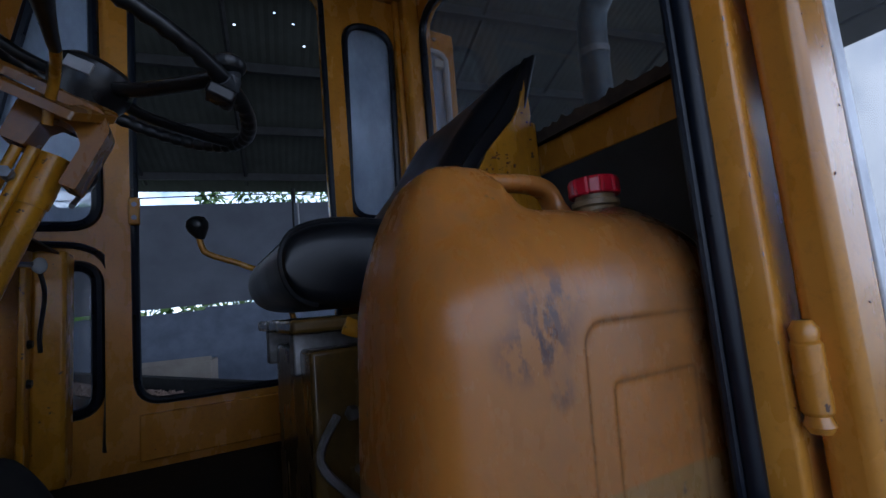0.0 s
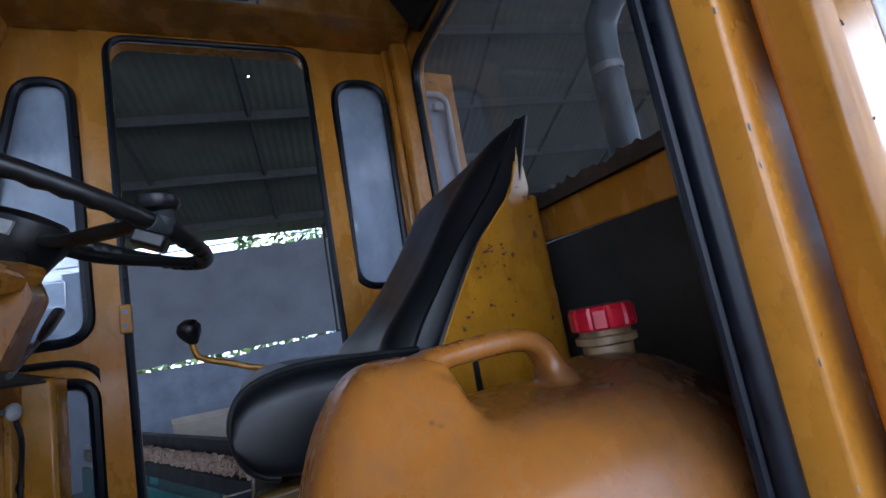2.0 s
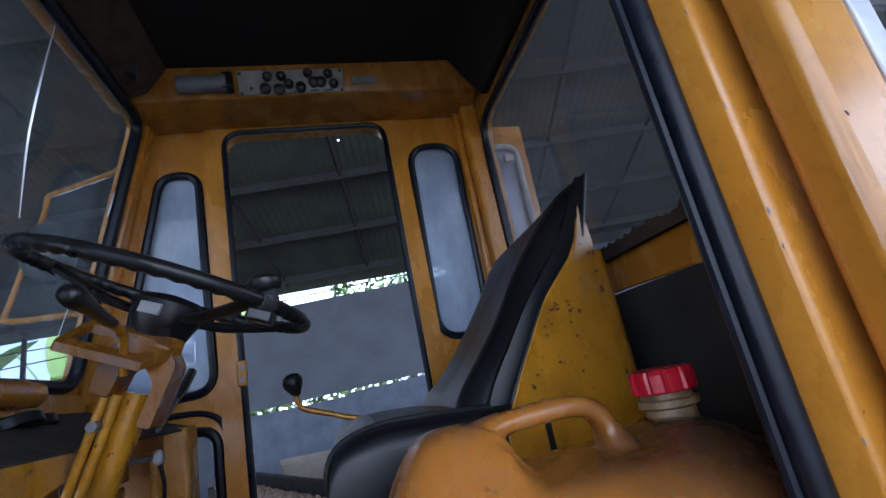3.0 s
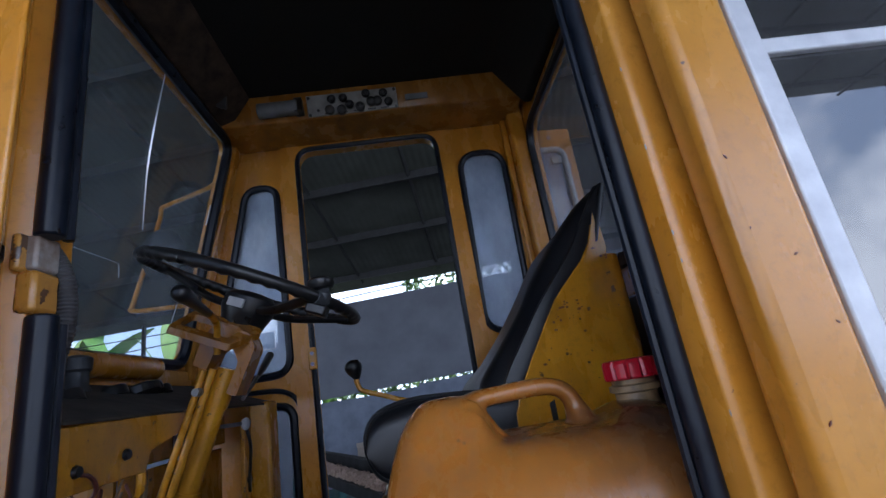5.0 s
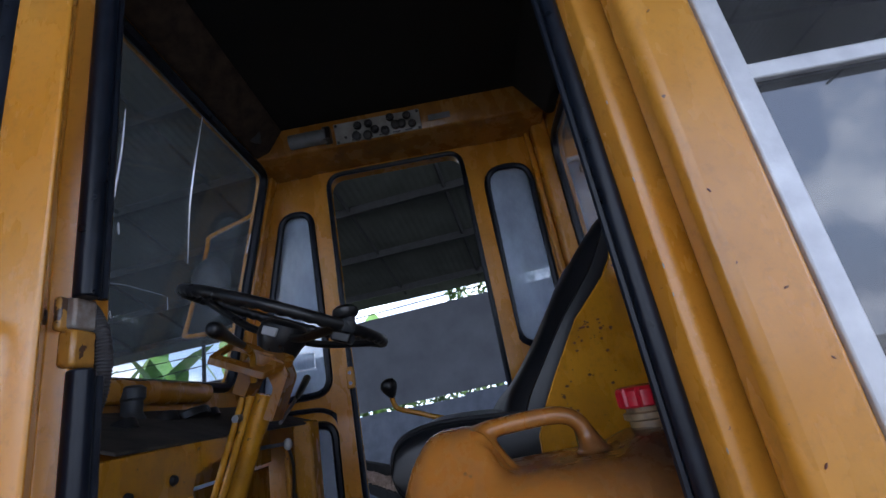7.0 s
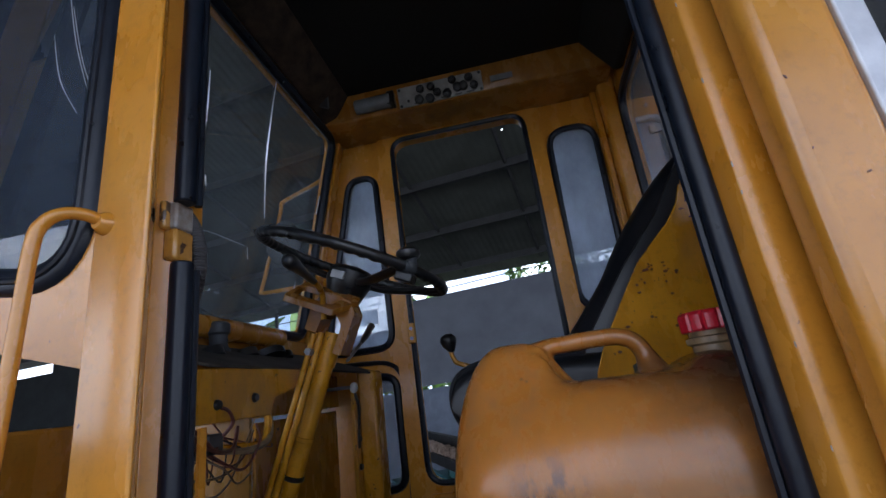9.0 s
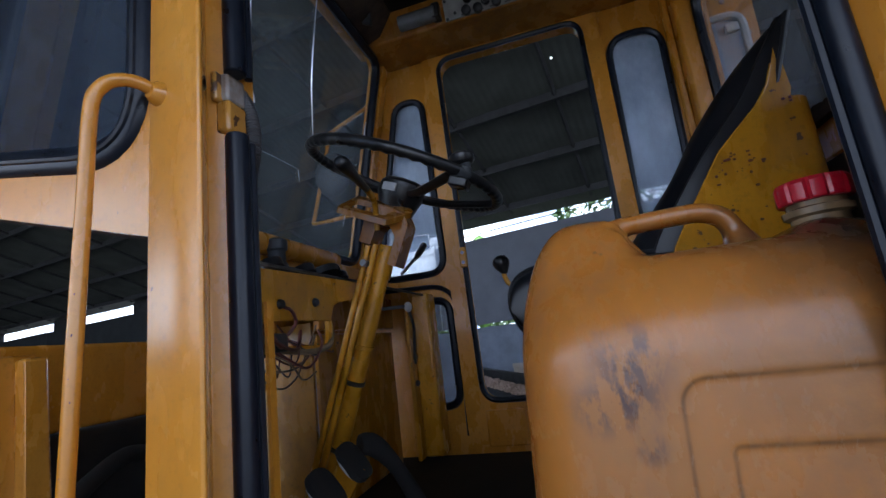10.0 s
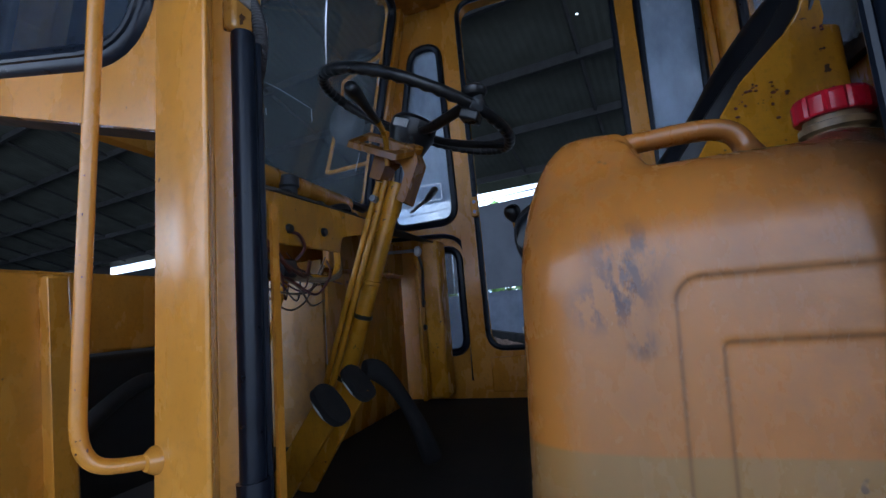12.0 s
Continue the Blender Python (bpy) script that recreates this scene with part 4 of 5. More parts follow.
bm = bmesh.new()
rings = []
Z0, N = FLOOR + 0.001, 72
levels = [(Z0, 0.90), (Z0 + 0.012, 0.965), (Z0 + 0.035, 1.0), (1.36, 1.0), (1.44, 1.0), (1.52, 1.0), (1.58, 1.0)]
steps = [k / 12 for k in range(1, 13)] + [1.15, 1.3, 1.45, 1.6, 1.75]
for i in range(len(levels) + len(steps)):
    ring = []
    if i < len(levels):
        z, s = levels[i]
        ax0, ax1, by, up = 0.208 * s, 0.205 * s, CD * s, 0
    else:
        k = steps[i - len(levels)]
        ins = 1 - math.cos(min(k, 1) * math.pi / 2)
        up = math.sin(min(k, 1) * math.pi / 2)
        z = 1.60
        q = max(0, 1 - (k - 1) / 0.8) if k > 1 else 1
        ax0, ax1, by = (0.208 - 0.064 * ins) * q, (0.205 - 0.125 * ins) * q, (CD - 0.070 * ins) * q
    for j in range(N):
        t = 2 * math.pi * j / N
        ct, st = math.cos(t), math.sin(t)
        e = 0.48 + 0.14 * up
        u = math.copysign(abs(ct) ** e, ct)
        v = math.copysign(abs(st) ** e, st)
        zz = z
        x0, y0 = 0.430 + u * (ax1 if u > 0 else ax0), CY + v * by
        if up:
            zz = 1.595 + (can_top(x0, y0) - 1.595) * up
        ring.append(bm.verts.new((x0 - 0.05 * (1.64 - zz), y0, zz)))
    rings.append(ring)
for a, b in zip(rings, rings[1:]):
    for j in range(N):
        bm.faces.new((a[j], a[(j + 1) % N], b[(j + 1) % N], b[j]))
bm.faces.new(rings[0][::-1])
bm.faces.new(rings[-1])
hp = smoothed([(x, CY + 0.004, z) for x, z in ((0.285, 1.695), (0.312, 1.726), (0.340, 1.7390), (0.37, 1.7415), (0.410, 1.7430), (0.434, 1.7415), (0.450, 1.735), (0.459, 1.722), (0.464, 1.704), (0.470, 1.680))], 5)
rings = []
for i, p in enumerate(hp):
    s = i / (len(hp) - 1)
    wide = 0.0165 + 0.018 * max(0, 1 - s / 0.34) ** 1.2 + 0.026 * max(0, (s - 0.80) / 0.2) ** 1.5
    thick = 0.0105 + 0.006 * max(0, 1 - s / 0.25) ** 1.3 + 0.010 * max(0, (s - 0.80) / 0.2)
    d = (hp[min(i + 1, len(hp) - 1)] - hp[max(i - 1, 0)]).normalized()
    n_ = Vector((-d.z, 0, d.x))
    rings.append([bm.verts.new(p + Vector((0, 1, 0)) * wide * math.copysign(abs(math.cos(q)) ** 0.8, math.cos(q)) + n_ * thick * math.copysign(abs(math.sin(q)) ** 0.8, math.sin(q))) for q in [2 * math.pi * j / 20 for j in range(20)]])
for a, b in zip(rings, rings[1:]):
    for j in range(20):
        bm.faces.new((a[j], a[(j + 1) % 20], b[(j + 1) % 20], b[j]))
bm.faces.new(rings[0][::-1])
bm.faces.new(rings[-1])
# handle and body flow into one shell
raw = part("raw_shell", bm, CANPLASTIC, smooth=0)
mod = raw.modifiers.new("skin", "REMESH")
mod.mode, mod.voxel_size = "VOXEL", 0.0027
mod = raw.modifiers.new("flow", "SMOOTH")
mod.factor, mod.iterations = 0.5, 14
shell_mesh = bpy.data.meshes.new_from_object(raw.evaluated_get(bpy.context.evaluated_depsgraph_get()))
bpy.data.objects.remove(raw)
bm = bmesh.new()
bm.from_mesh(shell_mesh)
bpy.data.meshes.remove(shell_mesh)
for v in bm.verts:
    if v.normal.y < -0.8 and v.co.z < 1.64:
        for rect in CAN_PANELS:
            v.co.y += 0.0016 * min(1.0, max(0.0, 0.5 - panel_distance(v.co.x, v.co.z, *rect) / 0.006))
part("body", bm, CANPLASTIC, can, smooth=80)
CAPX, CAPY = 0.545, 0.489
part("neck", lathe([(0.031, 1.66), (0.029, 1.702), (0.0255, 1.708), (0.0255, 1.718), (0.0310, 1.7205), (0.0310, 1.7270), (0.0262, 1.729), (0.0265, 1.742)], Matrix.Translation((CAPX, CAPY, 0)), 28), CREAM, can, "dirty cream threaded neck")
bm = bmesh.new()
rows = []
for r, z in ((0.0320, 1.7345), (0.0335, 1.7365), (0.0335, 1.7535), (0.0312, 1.7575), (0.026, 1.7585)):
    row = []
    for j in range(72):
        t = 2 * math.pi * j / 72
        q = r - (0.0022 if (j % 6 == 0 and 1.727 < z < 1.756) else 0)
        row.append(bm.verts.new((CAPX + q * math.cos(t), CAPY + q * math.sin(t), z)))
    rows.append(row)
for a, b in zip(rows, rows[1:]):
    for j in range(72):
        bm.faces.new((a[j], a[(j + 1) % 72], b[(j + 1) % 72], b[j]))
bm.faces.new(rows[0][::-1])
bm.faces.new(rows[-1])
part("cap", bm, RED, can, "ribbed red screw cap", smooth=25)
# ---- driver's seat ----
seat = thing("driver_seat", (0.42, 0.93, FLOOR), "worn black vinyl driver's seat with yellow steel shell", "seat")
bm = bmesh.new()
prof = [(0.50, 1.622), (0.30, 1.618), (0.225, 1.624), (0.192, 1.643), (0.178, 1.678), (0.182, 1.712), (0.204, 1.735), (0.255, 1.747), (0.33, 1.745), (0.42, 1.738), (0.50, 1.736)]
prof = [(p.x, p.z) for p in smoothed([(x, 0, z) for x, z in prof], 3)]
rings = []
for y, s in ((0.700, 0.55), (0.704, 0.80), (0.716, 0.94), (0.74, 1.0), (0.80, 1.0), (0.86, 0.985), (0.93, 0.98), (1.0, 0.985), (1.08, 1.0), (1.13, 1.0), (1.155, 0.94), (1.168, 0.80), (1.172, 0.55)):
    rings.append([bm.verts.new((0.335 + (x - 0.335) * (0.97 + 0.03 * s), y, 1.67 + (z - 1.67) * s)) for x, z in prof])
for a, b in zip(rings, rings[1:]):
    for j in range(len(prof)):
        k = (j + 1) % len(prof)
        bm.faces.new((a[j], a[k], b[k], b[j]))
bm.faces.new(rings[0][::-1])
bm.faces.new(rings[-1])
cushion = part("cushion", bm, VINYL, seat, smooth=60)
# pale strip along the front edge: scuffs, and the vinyl's sheen painted on
rows = []
bm = bmesh.new()
top = [(x, z) for x, z in prof if z > 1.715 and x < 0.265]
for y in [0.75 + 0.02 * k for k in range(17)]:
    rows.append([bm.verts.new((x - 0.0012, y, z + 0.0012)) for x, z in top])
for a, b in zip(rows, rows[1:]):
    for j in range(len(top) - 1):
        bm.faces.new((a[j], a[j + 1], b[j + 1], b[j]))
sheen_strip = part("scuff_sheen_strip", bm, PALEVINYL, cushion, "pale strip of scuffs and painted sheen on the vinyl", smooth=60)
mod = sheen_strip.modifiers.new("thick", "SOLIDIFY")
mod.thickness = 0.002
part("piping", sweep([(x, 0.722, z) for x, z in prof[6:-3]], 0.005, seg=8), VINYL, cushion)

front = [(0.372, 1.690), (0.398, 1.760), (0.440, 1.815), (0.490, 1.878), (0.527, 1.935), (0.568, 1.987), (0.615, 2.040), (0.666, 2.090), (0.688, 2.103)]
back = [(0.428, 1.690), (0.470, 1.760), (0.505, 1.815), (0.553, 1.885), (0.606, 1.930), (0.640, 1.965), (0.664, 2.023), (0.686, 2.085), (0.692, 2.100)]
front_far = [(0.340, 1.690), (0.385, 1.750), (0.435, 1.790), (0.490, 1.850), (0.538, 1.910), (0.580, 1.970), (0.612, 2.020), (0.640, 2.055), (0.655, 2.066)]
back_far = [(0.428, 1.690), (0.470, 1.750), (0.505, 1.800), (0.553, 1.860), (0.595, 1.910), (0.628, 1.960), (0.650, 2.015), (0.662, 2.055), (0.666, 2.064)]
F, Bk, F2, Bk2 = (smoothed([(x, 0, z) for x, z in row], 4) for row in (front, back, front_far, back_far))
bm = bmesh.new()
rings = []
for i, (fn, bn, ff, bf) in enumerate(zip(F, Bk, F2, Bk2)):
    ring = []
    ys = [0.735, 0.739, 0.747, 0.757, 0.772, 0.80, 0.86, 0.94, 1.03, 1.11, 1.165, 1.19, 1.20]
    dep = [0.74, 0.50, 0.46, 0.60, 0.14, -0.05, 0.14, 0.22, 0.16, -0.02, 0.05, 0.30, 0.60]
    for y, d in zip(ys, dep):
        k = (y - ys[0]) / (ys[-1] - ys[0])
        f, b = fn.lerp(ff, k), bn.lerp(bf, k)
        ring.append(bm.verts.new((f.x + (b.x - f.x) * d, y, f.z + (b.z - f.z) * d)))
    for y in ys[::-1]:
        b = bn.lerp(bf, (y - ys[0]) / (ys[-1] - ys[0]))
        ring.append(bm.verts.new((b.x + 0.004, y, b.z)))
    rings.append(ring)
M = len(rings[0])
for a, b in zip(rings, rings[1:]):
    for j in range(M):
        bm.faces.new((a[j], a[(j + 1) % M], b[(j + 1) % M], b[j]))
bm.faces.new(rings[0][::-1])
bm.faces.new(rings[-1])
backrest = part("backrest", bm, VINYL, seat, smooth=50)
part("piping", sweep([(p.x + 0.004, 0.737, p.z) for p in Bk], 0.0055, seg=8), VINYL, backrest)
part("piping", sweep([(p.x - 0.002, 0.752, p.z) for p in [q * 0.35 + r * 0.65 for q, r in zip(F, Bk)]], 0.004, seg=8), VINYL, backrest)


def edge_x(z):
    rows = ((1.40, 0.41), (1.71, 0.432), (1.76, 0.462), (1.815, 0.498), (1.885, 0.546), (1.93, 0.598), (1.965, 0.631), (2.023, 0.655), (2.085, 0.676))
    for (za, xa), (zb, xb) in zip(rows, rows[1:]):
        if z <= zb:
            return xa + (xb - xa) * (z - za) / (zb - za)
    return rows[-1][1]


def shell_y(x):
    s = max(0.0, (x - 0.40) / 0.27)
    return 0.690 + 0.030 * s + 0.018 * s ** 4


bm = bmesh.new()
rows = []
for i in range(15):
    z = 1.42 + (1.955 - 1.42) * i / 14
    xl = edge_x(z)
    row = [bm.verts.new((xl + (0.668 - xl) * k / 10, shell_y(xl + (0.668 - xl) * k / 10), z)) for k in range(11)]
    for a in range(1, 7):
        t = a / 6 * math.pi / 2
        row.append(bm.verts.new((0.668 + 0.040 * math.sin(t), 0.738 + 0.055 * (1 - math.cos(t)), z)))
    row.append(bm.verts.new((0.712, 1.07, z)))
    row.append(bm.verts.new((0.69, 1.13, z)))
    rows.append(row)
# the flat side runs on upwards behind the backrest as a narrowing tongue
for i in range(1, 7):
    z = 1.955 + 0.015 * i
    xl = edge_x(z)
    xr = max(xl + 0.004, 0.668 + 0.006 * (1 - i / 6))
    rows.append([bm.verts.new((xl + (xr - xl) * k / 10, shell_y(xl + (xr - xl) * k / 10), z)) for k in range(11)])
for a, b in zip(rows, rows[1:]):
    for j in range(min(len(a), len(b)) - 1):
        bm.faces.new((a[j], a[j + 1], b[j + 1], b[j]))
shell = part("seat_shell", bm, YELLOW, seat, "chipped yellow steel shell", smooth=50)
mod = shell.modifiers.new("thick", "SOLIDIFY")
mod.thickness, mod.use_rim = 0.004, False
zs = [1.42 + 0.035 * k for k in range(19)]
part("edge_bead", sweep([(edge_x(z), shell_y(edge_x(z)) + 0.002, z) for z in zs if z < 2.045], 0.0024, seg=6), YELLOW, shell)
random.seed(21)
for i in range(46):
    z = random.choice((1.735, 1.78, 1.785, 1.845, 1.86, 1.95)) + random.gauss(0, 0.012)
    x = min(0.665, edge_x(z) + 0.012 + random.expovariate(22))
    r = random.uniform(0.0009, 0.0028)
    part("rust_spot", lathe([(r, 0), (r * 0.8, 0.0008)], Matrix.Translation((x, shell_y(x) - 0.0022, z)) @ Matrix.Rotation(radians(90), 4, "X") @ Matrix.Diagonal((random.uniform(0.8, 1.6), random.uniform(0.7, 1.1), 1, 1)), 7), WIRE, shell)
part("pedestal", box(0.29, 0.60, 0.78, 1.09, FLOOR, 1.52), DIMYELLOW, seat, bevel=0.012)
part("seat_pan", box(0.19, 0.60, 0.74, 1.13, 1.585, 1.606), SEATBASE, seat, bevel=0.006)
for y in (0.79, 1.05):
    part("slide_rail", box(0.20, 0.58, y, y + 0.03, 1.52, 1.585), STEEL, seat, bevel=0.004)
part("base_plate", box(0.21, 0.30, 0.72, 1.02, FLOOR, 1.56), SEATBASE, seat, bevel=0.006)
# near-black plate added for the shade of the recess in the seat base
part("recess_shade_plate", panel([rounded([(0.295, 1.40), (0.40, 1.40), (0.392, 1.53), (0.36, 1.545), (0.30, 1.535)], 0.012, 3)], side_y(0.772), 0.006), BEAM, seat, "dark plate put in for the shaded recess")
part("link_bar", rod((0.262, 0.70, 1.40), (0.315, 0.735, 1.33), 0.006, 8), STEEL, seat)
part("link_bar", rod((0.345, 0.72, 1.40), (0.375, 0.70, 1.355), 0.009, 10), YELLOW, seat)
part("pan_lip", sweep(smoothed([(0.262, 0.725, 1.592), (0.29, 0.722, 1.582), (0.36, 0.722, 1.576), (0.46, 0.724, 1.580), (0.60, 0.73, 1.585)]), 0.009, seg=10, flat=1.5), YELLOW, seat, "chipped yellow pan lip")
for p in ((0.262, 0.714, 1.47),):
    part("bolt", lathe([(0.011, 0), (0.011, 0.006), (0.007, 0.012)], pose(*p, 90), 6), STEEL, seat)
part("adjuster_lever", sweep(smoothed([(0.24, 0.71, 1.47), (0.21, 0.69, 1.42), (0.26, 0.67, 1.36)]), 0.006, seg=8), STEEL, seat)

# ---- gear lever beyond the seat ----
lever = thing("gear_lever", (0.33, 1.31, FLOOR), "bent yellow lever with black ball knob", "lever")
part("stem", sweep(smoothed([(0.086, 1.332, 1.825), (0.092, 1.333, 1.80), (0.108, 1.335, 1.782), (0.19, 1.335, 1.750), (0.27, 1.33, 1.70), (0.32, 1.31, 1.50), (0.33, 1.31, FLOOR)]), 0.0075, seg=10), YELLOW, lever)
part("knob", lathe([(0.007, -0.034), (0.013, -0.026), (0.024, -0.008), (0.027, 0.006), (0.022, 0.019), (0.010, 0.026)], pose(0.083, 1.332, 1.852, 0, -14), 18), BLACKPLASTIC, lever)

# ---- steering ----
steer = thing("steering_column", (-0.322, 0.875, FLOOR), "yellow steering column with black ribbed wheel and levers", "steering column")
CA, CB = Vector((-0.322, 0.875, FLOOR)), Vector((-0.098, 0.862, 1.862))
AX = (CB - CA).normalized()
part("column_tube", rod(CA, CB, 0.0195, 16), YELLOW, steer)
for off, r in ((Vector((-0.013, -0.034, 0)), 0.0075), (Vector((-0.031, -0.034, 0)), 0.0065)):
    part("side_tube", rod(CA + off, CB + off, r, 12), YELLOW, steer)
for s in (0.28, 0.51, 0.635):
    p = CA.lerp(CB, s)
    part("clamp", lathe([(0.0205, -0.005), (0.0225, -0.0035), (0.0225, 0.0035), (0.0205, 0.005)], axis_to(p, p + AX), 16), YELLOW if s > 0.6 else BLACKPLASTIC, steer)
# bracket casting under the wheel
FM = Matrix(((0.909, 0, 0.417, -0.112), (0, 1, -0.02, 0.862), (-0.417, 0, 0.909, 1.862), (0, 0, 0, 1)))


def on_column(u, v, w):
    return FM @ Vector((u, v, w))


arch = rounded([(-0.034, -0.004), (-0.038, 0.050), (-0.022, 0.083), (0.046, 0.083), (0.066, 0.060), (0.066, -0.034), (0.046, -0.034), (0.046, 0.026), (0.026, 0.046), (0.006, 0.046), (-0.004, 0.032), (-0.006, -0.004)], [0.004, 0.016, 0.018, 0.02, 0.02, 0.004, 0.004, 0.018, 0.014, 0.010, 0.008, 0.004], 4)
bracket = part("bracket", panel([arch], lambda u, v, w: on_column(u, w - 0.048, v), 0.052), CASTING, steer, "grimy cast bracket", bevel=0.004)
loop_out = rounded([(-0.090, -0.086), (0.034, -0.086), (0.062, -0.030), (0.052, -0.018), (-0.086, -0.018)], 0.008, 3)
loop_in = rounded([(-0.078, -0.072), (0.020, -0.072), (0.026, -0.032), (-0.076, -0.032)], 0.008, 3)
part("bracket_plate", panel([loop_out, loop_in], lambda u, v, w: on_column(u, v, 0.040 + 0.66 * (v + 0.086) + w), 0.013), CASTING, bracket, bevel=0.003)
part("collar", lathe([(0.022, -0.02), (0.0235, 0.0), (0.021, 0.03)], axis_to(CB - AX * 0.055, CB), 18), YELLOW, steer)
part("pinch_bolt", rod((-0.135, 0.815, 1.822), (-0.135, 0.90, 1.822), 0.008, 8), STEEL, steer)
part("bolt_head", lathe([(0.008, 0), (0.008, 0.006)], pose(-0.135, 0.81, 1.822, 90), 6), STEEL, steer)
WC = Vector((-0.043, 0.876, 2.017))
WN = Vector((0.424, 0.0, 1.0)).normalized()
WX = (Vector((1, 0, 0)) - WN * WN.x).normalized()
WY = WN.cross(WX)
WM = Matrix(((WX.x, WY.x, WN.x, WC.x), (WX.y, WY.y, WN.y, WC.y), (WX.z, WY.z, WN.z, WC.z), (0, 0, 0, 1)))
wheel = part("steering_wheel", bmesh.new(), BLACKPLASTIC, steer, "black ribbed steering wheel")
bm = bmesh.new()
R, SEG, TS = 0.219, 216, 12
rings = []
for i in range(SEG):
    a = 2 * math.pi * i / SEG
    ring = []
    for j in range(TS):
        b = 2 * math.pi * j / TS
        rr = 0.0125
        inner = max(0.0, -math.cos(b)) + max(0.0, -math.sin(b)) * 0.6
        rr -= 0.0048 * min(1, inner) * (0.5 + 0.5 * math.cos(a * 54))
        c = Vector((math.cos(a) * (R + rr * math.cos(b)), math.sin(a) * (R + rr * math.cos(b)), rr * math.sin(b)))
        ring.append(bm.verts.new(WM @ c))
    rings.append(ring)
for i in range(SEG):
    p, q = rings[i], rings[(i + 1) % SEG]
    for j in range(TS):
        bm.faces.new((p[j], p[(j + 1) % TS], q[(j + 1) % TS], q[j]))
part("rim", bm, BLACKPLASTIC, wheel, smooth=60)
part("hub", lathe([(0.030, -0.115), (0.040, -0.085), (0.048, -0.06), (0.054, -0.045), (0.052, -0.020), (0.042, -0.010), (0.02, -0.006)], WM, 26), BLACKPLASTIC, wheel)
for ang in (-40, 24, 172):
    a = radians(ang)
    d = Vector((math.cos(a), math.sin(a), 0))
    sp = [WM @ (d * 0.03 + Vector((0, 0, -0.04))), WM @ (d * 0.09 + Vector((0, 0, -0.036))), WM @ (d * 0.17 + Vector((0, 0, -0.014))), WM @ (d * 0.213)]
    part("spoke", sweep(smoothed(sp, 4), 0.0125, seg=10, flat=0.7, up=tuple(WN)), BLACKPLASTIC, wheel)
part("hub_label", box(-0.017, 0.017, -0.0565, -0.050, -0.046, -0.028, m=WM @ Matrix.Rotation(radians(-8), 4, "Z")), PAPER, wheel, "small pale label", bevel=0.001)
sa = radians(-36)
SP = WM @ Vector((math.cos(sa) * R, math.sin(sa) * R, 0))
part("spinner_base", lathe([(0.013, -0.004), (0.015, 0.012), (0.010, 0.018), (0.008, 0.026)], axis_to(SP, SP + WN), 16), DARKGREY, wheel)
part("spinner_knob", lathe([(0.008, 0.018), (0.021, 0.021), (0.0255, 0.028), (0.0245, 0.036), (0.017, 0.042), (0.005, 0.044)], axis_to(SP, SP + Vector((0, 0, 1))), 20), BLACKPLASTIC, wheel, "black spinner knob")
arc = [WM @ Vector((math.cos(sa + 0.02 * k) * R, math.sin(sa + 0.02 * k) * R, 0)) for k in range(-4, 3)]
part("spinner_clamp", sweep(arc, 0.0136, seg=12), DARKGREY, wheel, "grey clamp round the rim", bevel=0.001)
part("clamp_block", box(-0.022, 0.016, -0.018, 0.018, -0.030, -0.010, m=Matrix.Translation(SP) @ WM.to_3x3().to_4x4()), BLACKPLASTIC, wheel, bevel=0.004)
sel = part("selector_stem", sweep(smoothed([(-0.092, 0.80, 1.885), (-0.088, 0.79, 1.91), (-0.078, 0.765, 1.935), (-0.066, 0.71, 1.943), (-0.064, 0.68, 1.946)]), 0.0062, seg=10), YELLOW, steer)
clubs = smoothed([(-0.0655, 0.705, 1.9435), (-0.064, 0.68, 1.946), (-0.061, 0.645, 1.950), (-0.0585, 0.612, 1.954), (-0.057, 0.59, 1.956), (-0.056, 0.580, 1.957)], 5)
part("selector_knob", sweep(clubs, [0.0066, 0.0068, 0.007, 0.0072, 0.0074, 0.0076, 0.0078, 0.008, 0.0084, 0.0088, 0.0092, 0.0097, 0.0103, 0.011, 0.0118, 0.0125, 0.013, 0.0134, 0.0136, 0.0134, 0.0128, 0.012, 0.011, 0.0095, 0.0075, 0.003][:len(clubs)], seg=14), BLACKPLASTIC, sel, "black pear knob")
ind = part("indicator_stem", sweep([(-0.085, 0.90, 1.80), (-0.092, 1.04, 1.862)], 0.004, seg=8), STEEL, steer)
part("indicator_grip", sweep([(-0.090, 1.01, 1.848), (-0.092, 1.05, 1.868), (-0.094, 1.115, 1.905), (-0.0945, 1.12, 1.908)], [0.004, 0.0085, 0.010, 0.006], seg=10), BLACKPLASTIC, ind)

# ---- dashboard ----
dash = thing("dashboard", (-0.32, 0.62, 1.68), "yellow steel dashboard with dusty gauges and loose wires", "dashboard")
fp = [(0.36, 1.782), (0.90, 1.797), (0.90, 1.757), (0.85, 1.755), (0.763, 1.737), (0.748, 1.704), (0.36, 1.700)]
part("front_panel", panel([fp], lambda u, v, w: (-0.187 - w, u, v), 0.006), YELLOW, dash, bevel=0.002)
bm = panel([[(-0.187, 1.79), (-0.187, 1.796), (-0.44, 1.885), (-0.44, 1.87)]], lambda u, v, w: (u, 0.56 + w, v), 0.88)
part("top_plate", bm, DUSTY, dash, "dusty top plate", bevel=0.002)
part("rear_panel", box(-0.455, -0.44, 0.74, 1.44, 1.70, 1.93), ORANGE, dash, bevel=0.003)
random.seed(5)
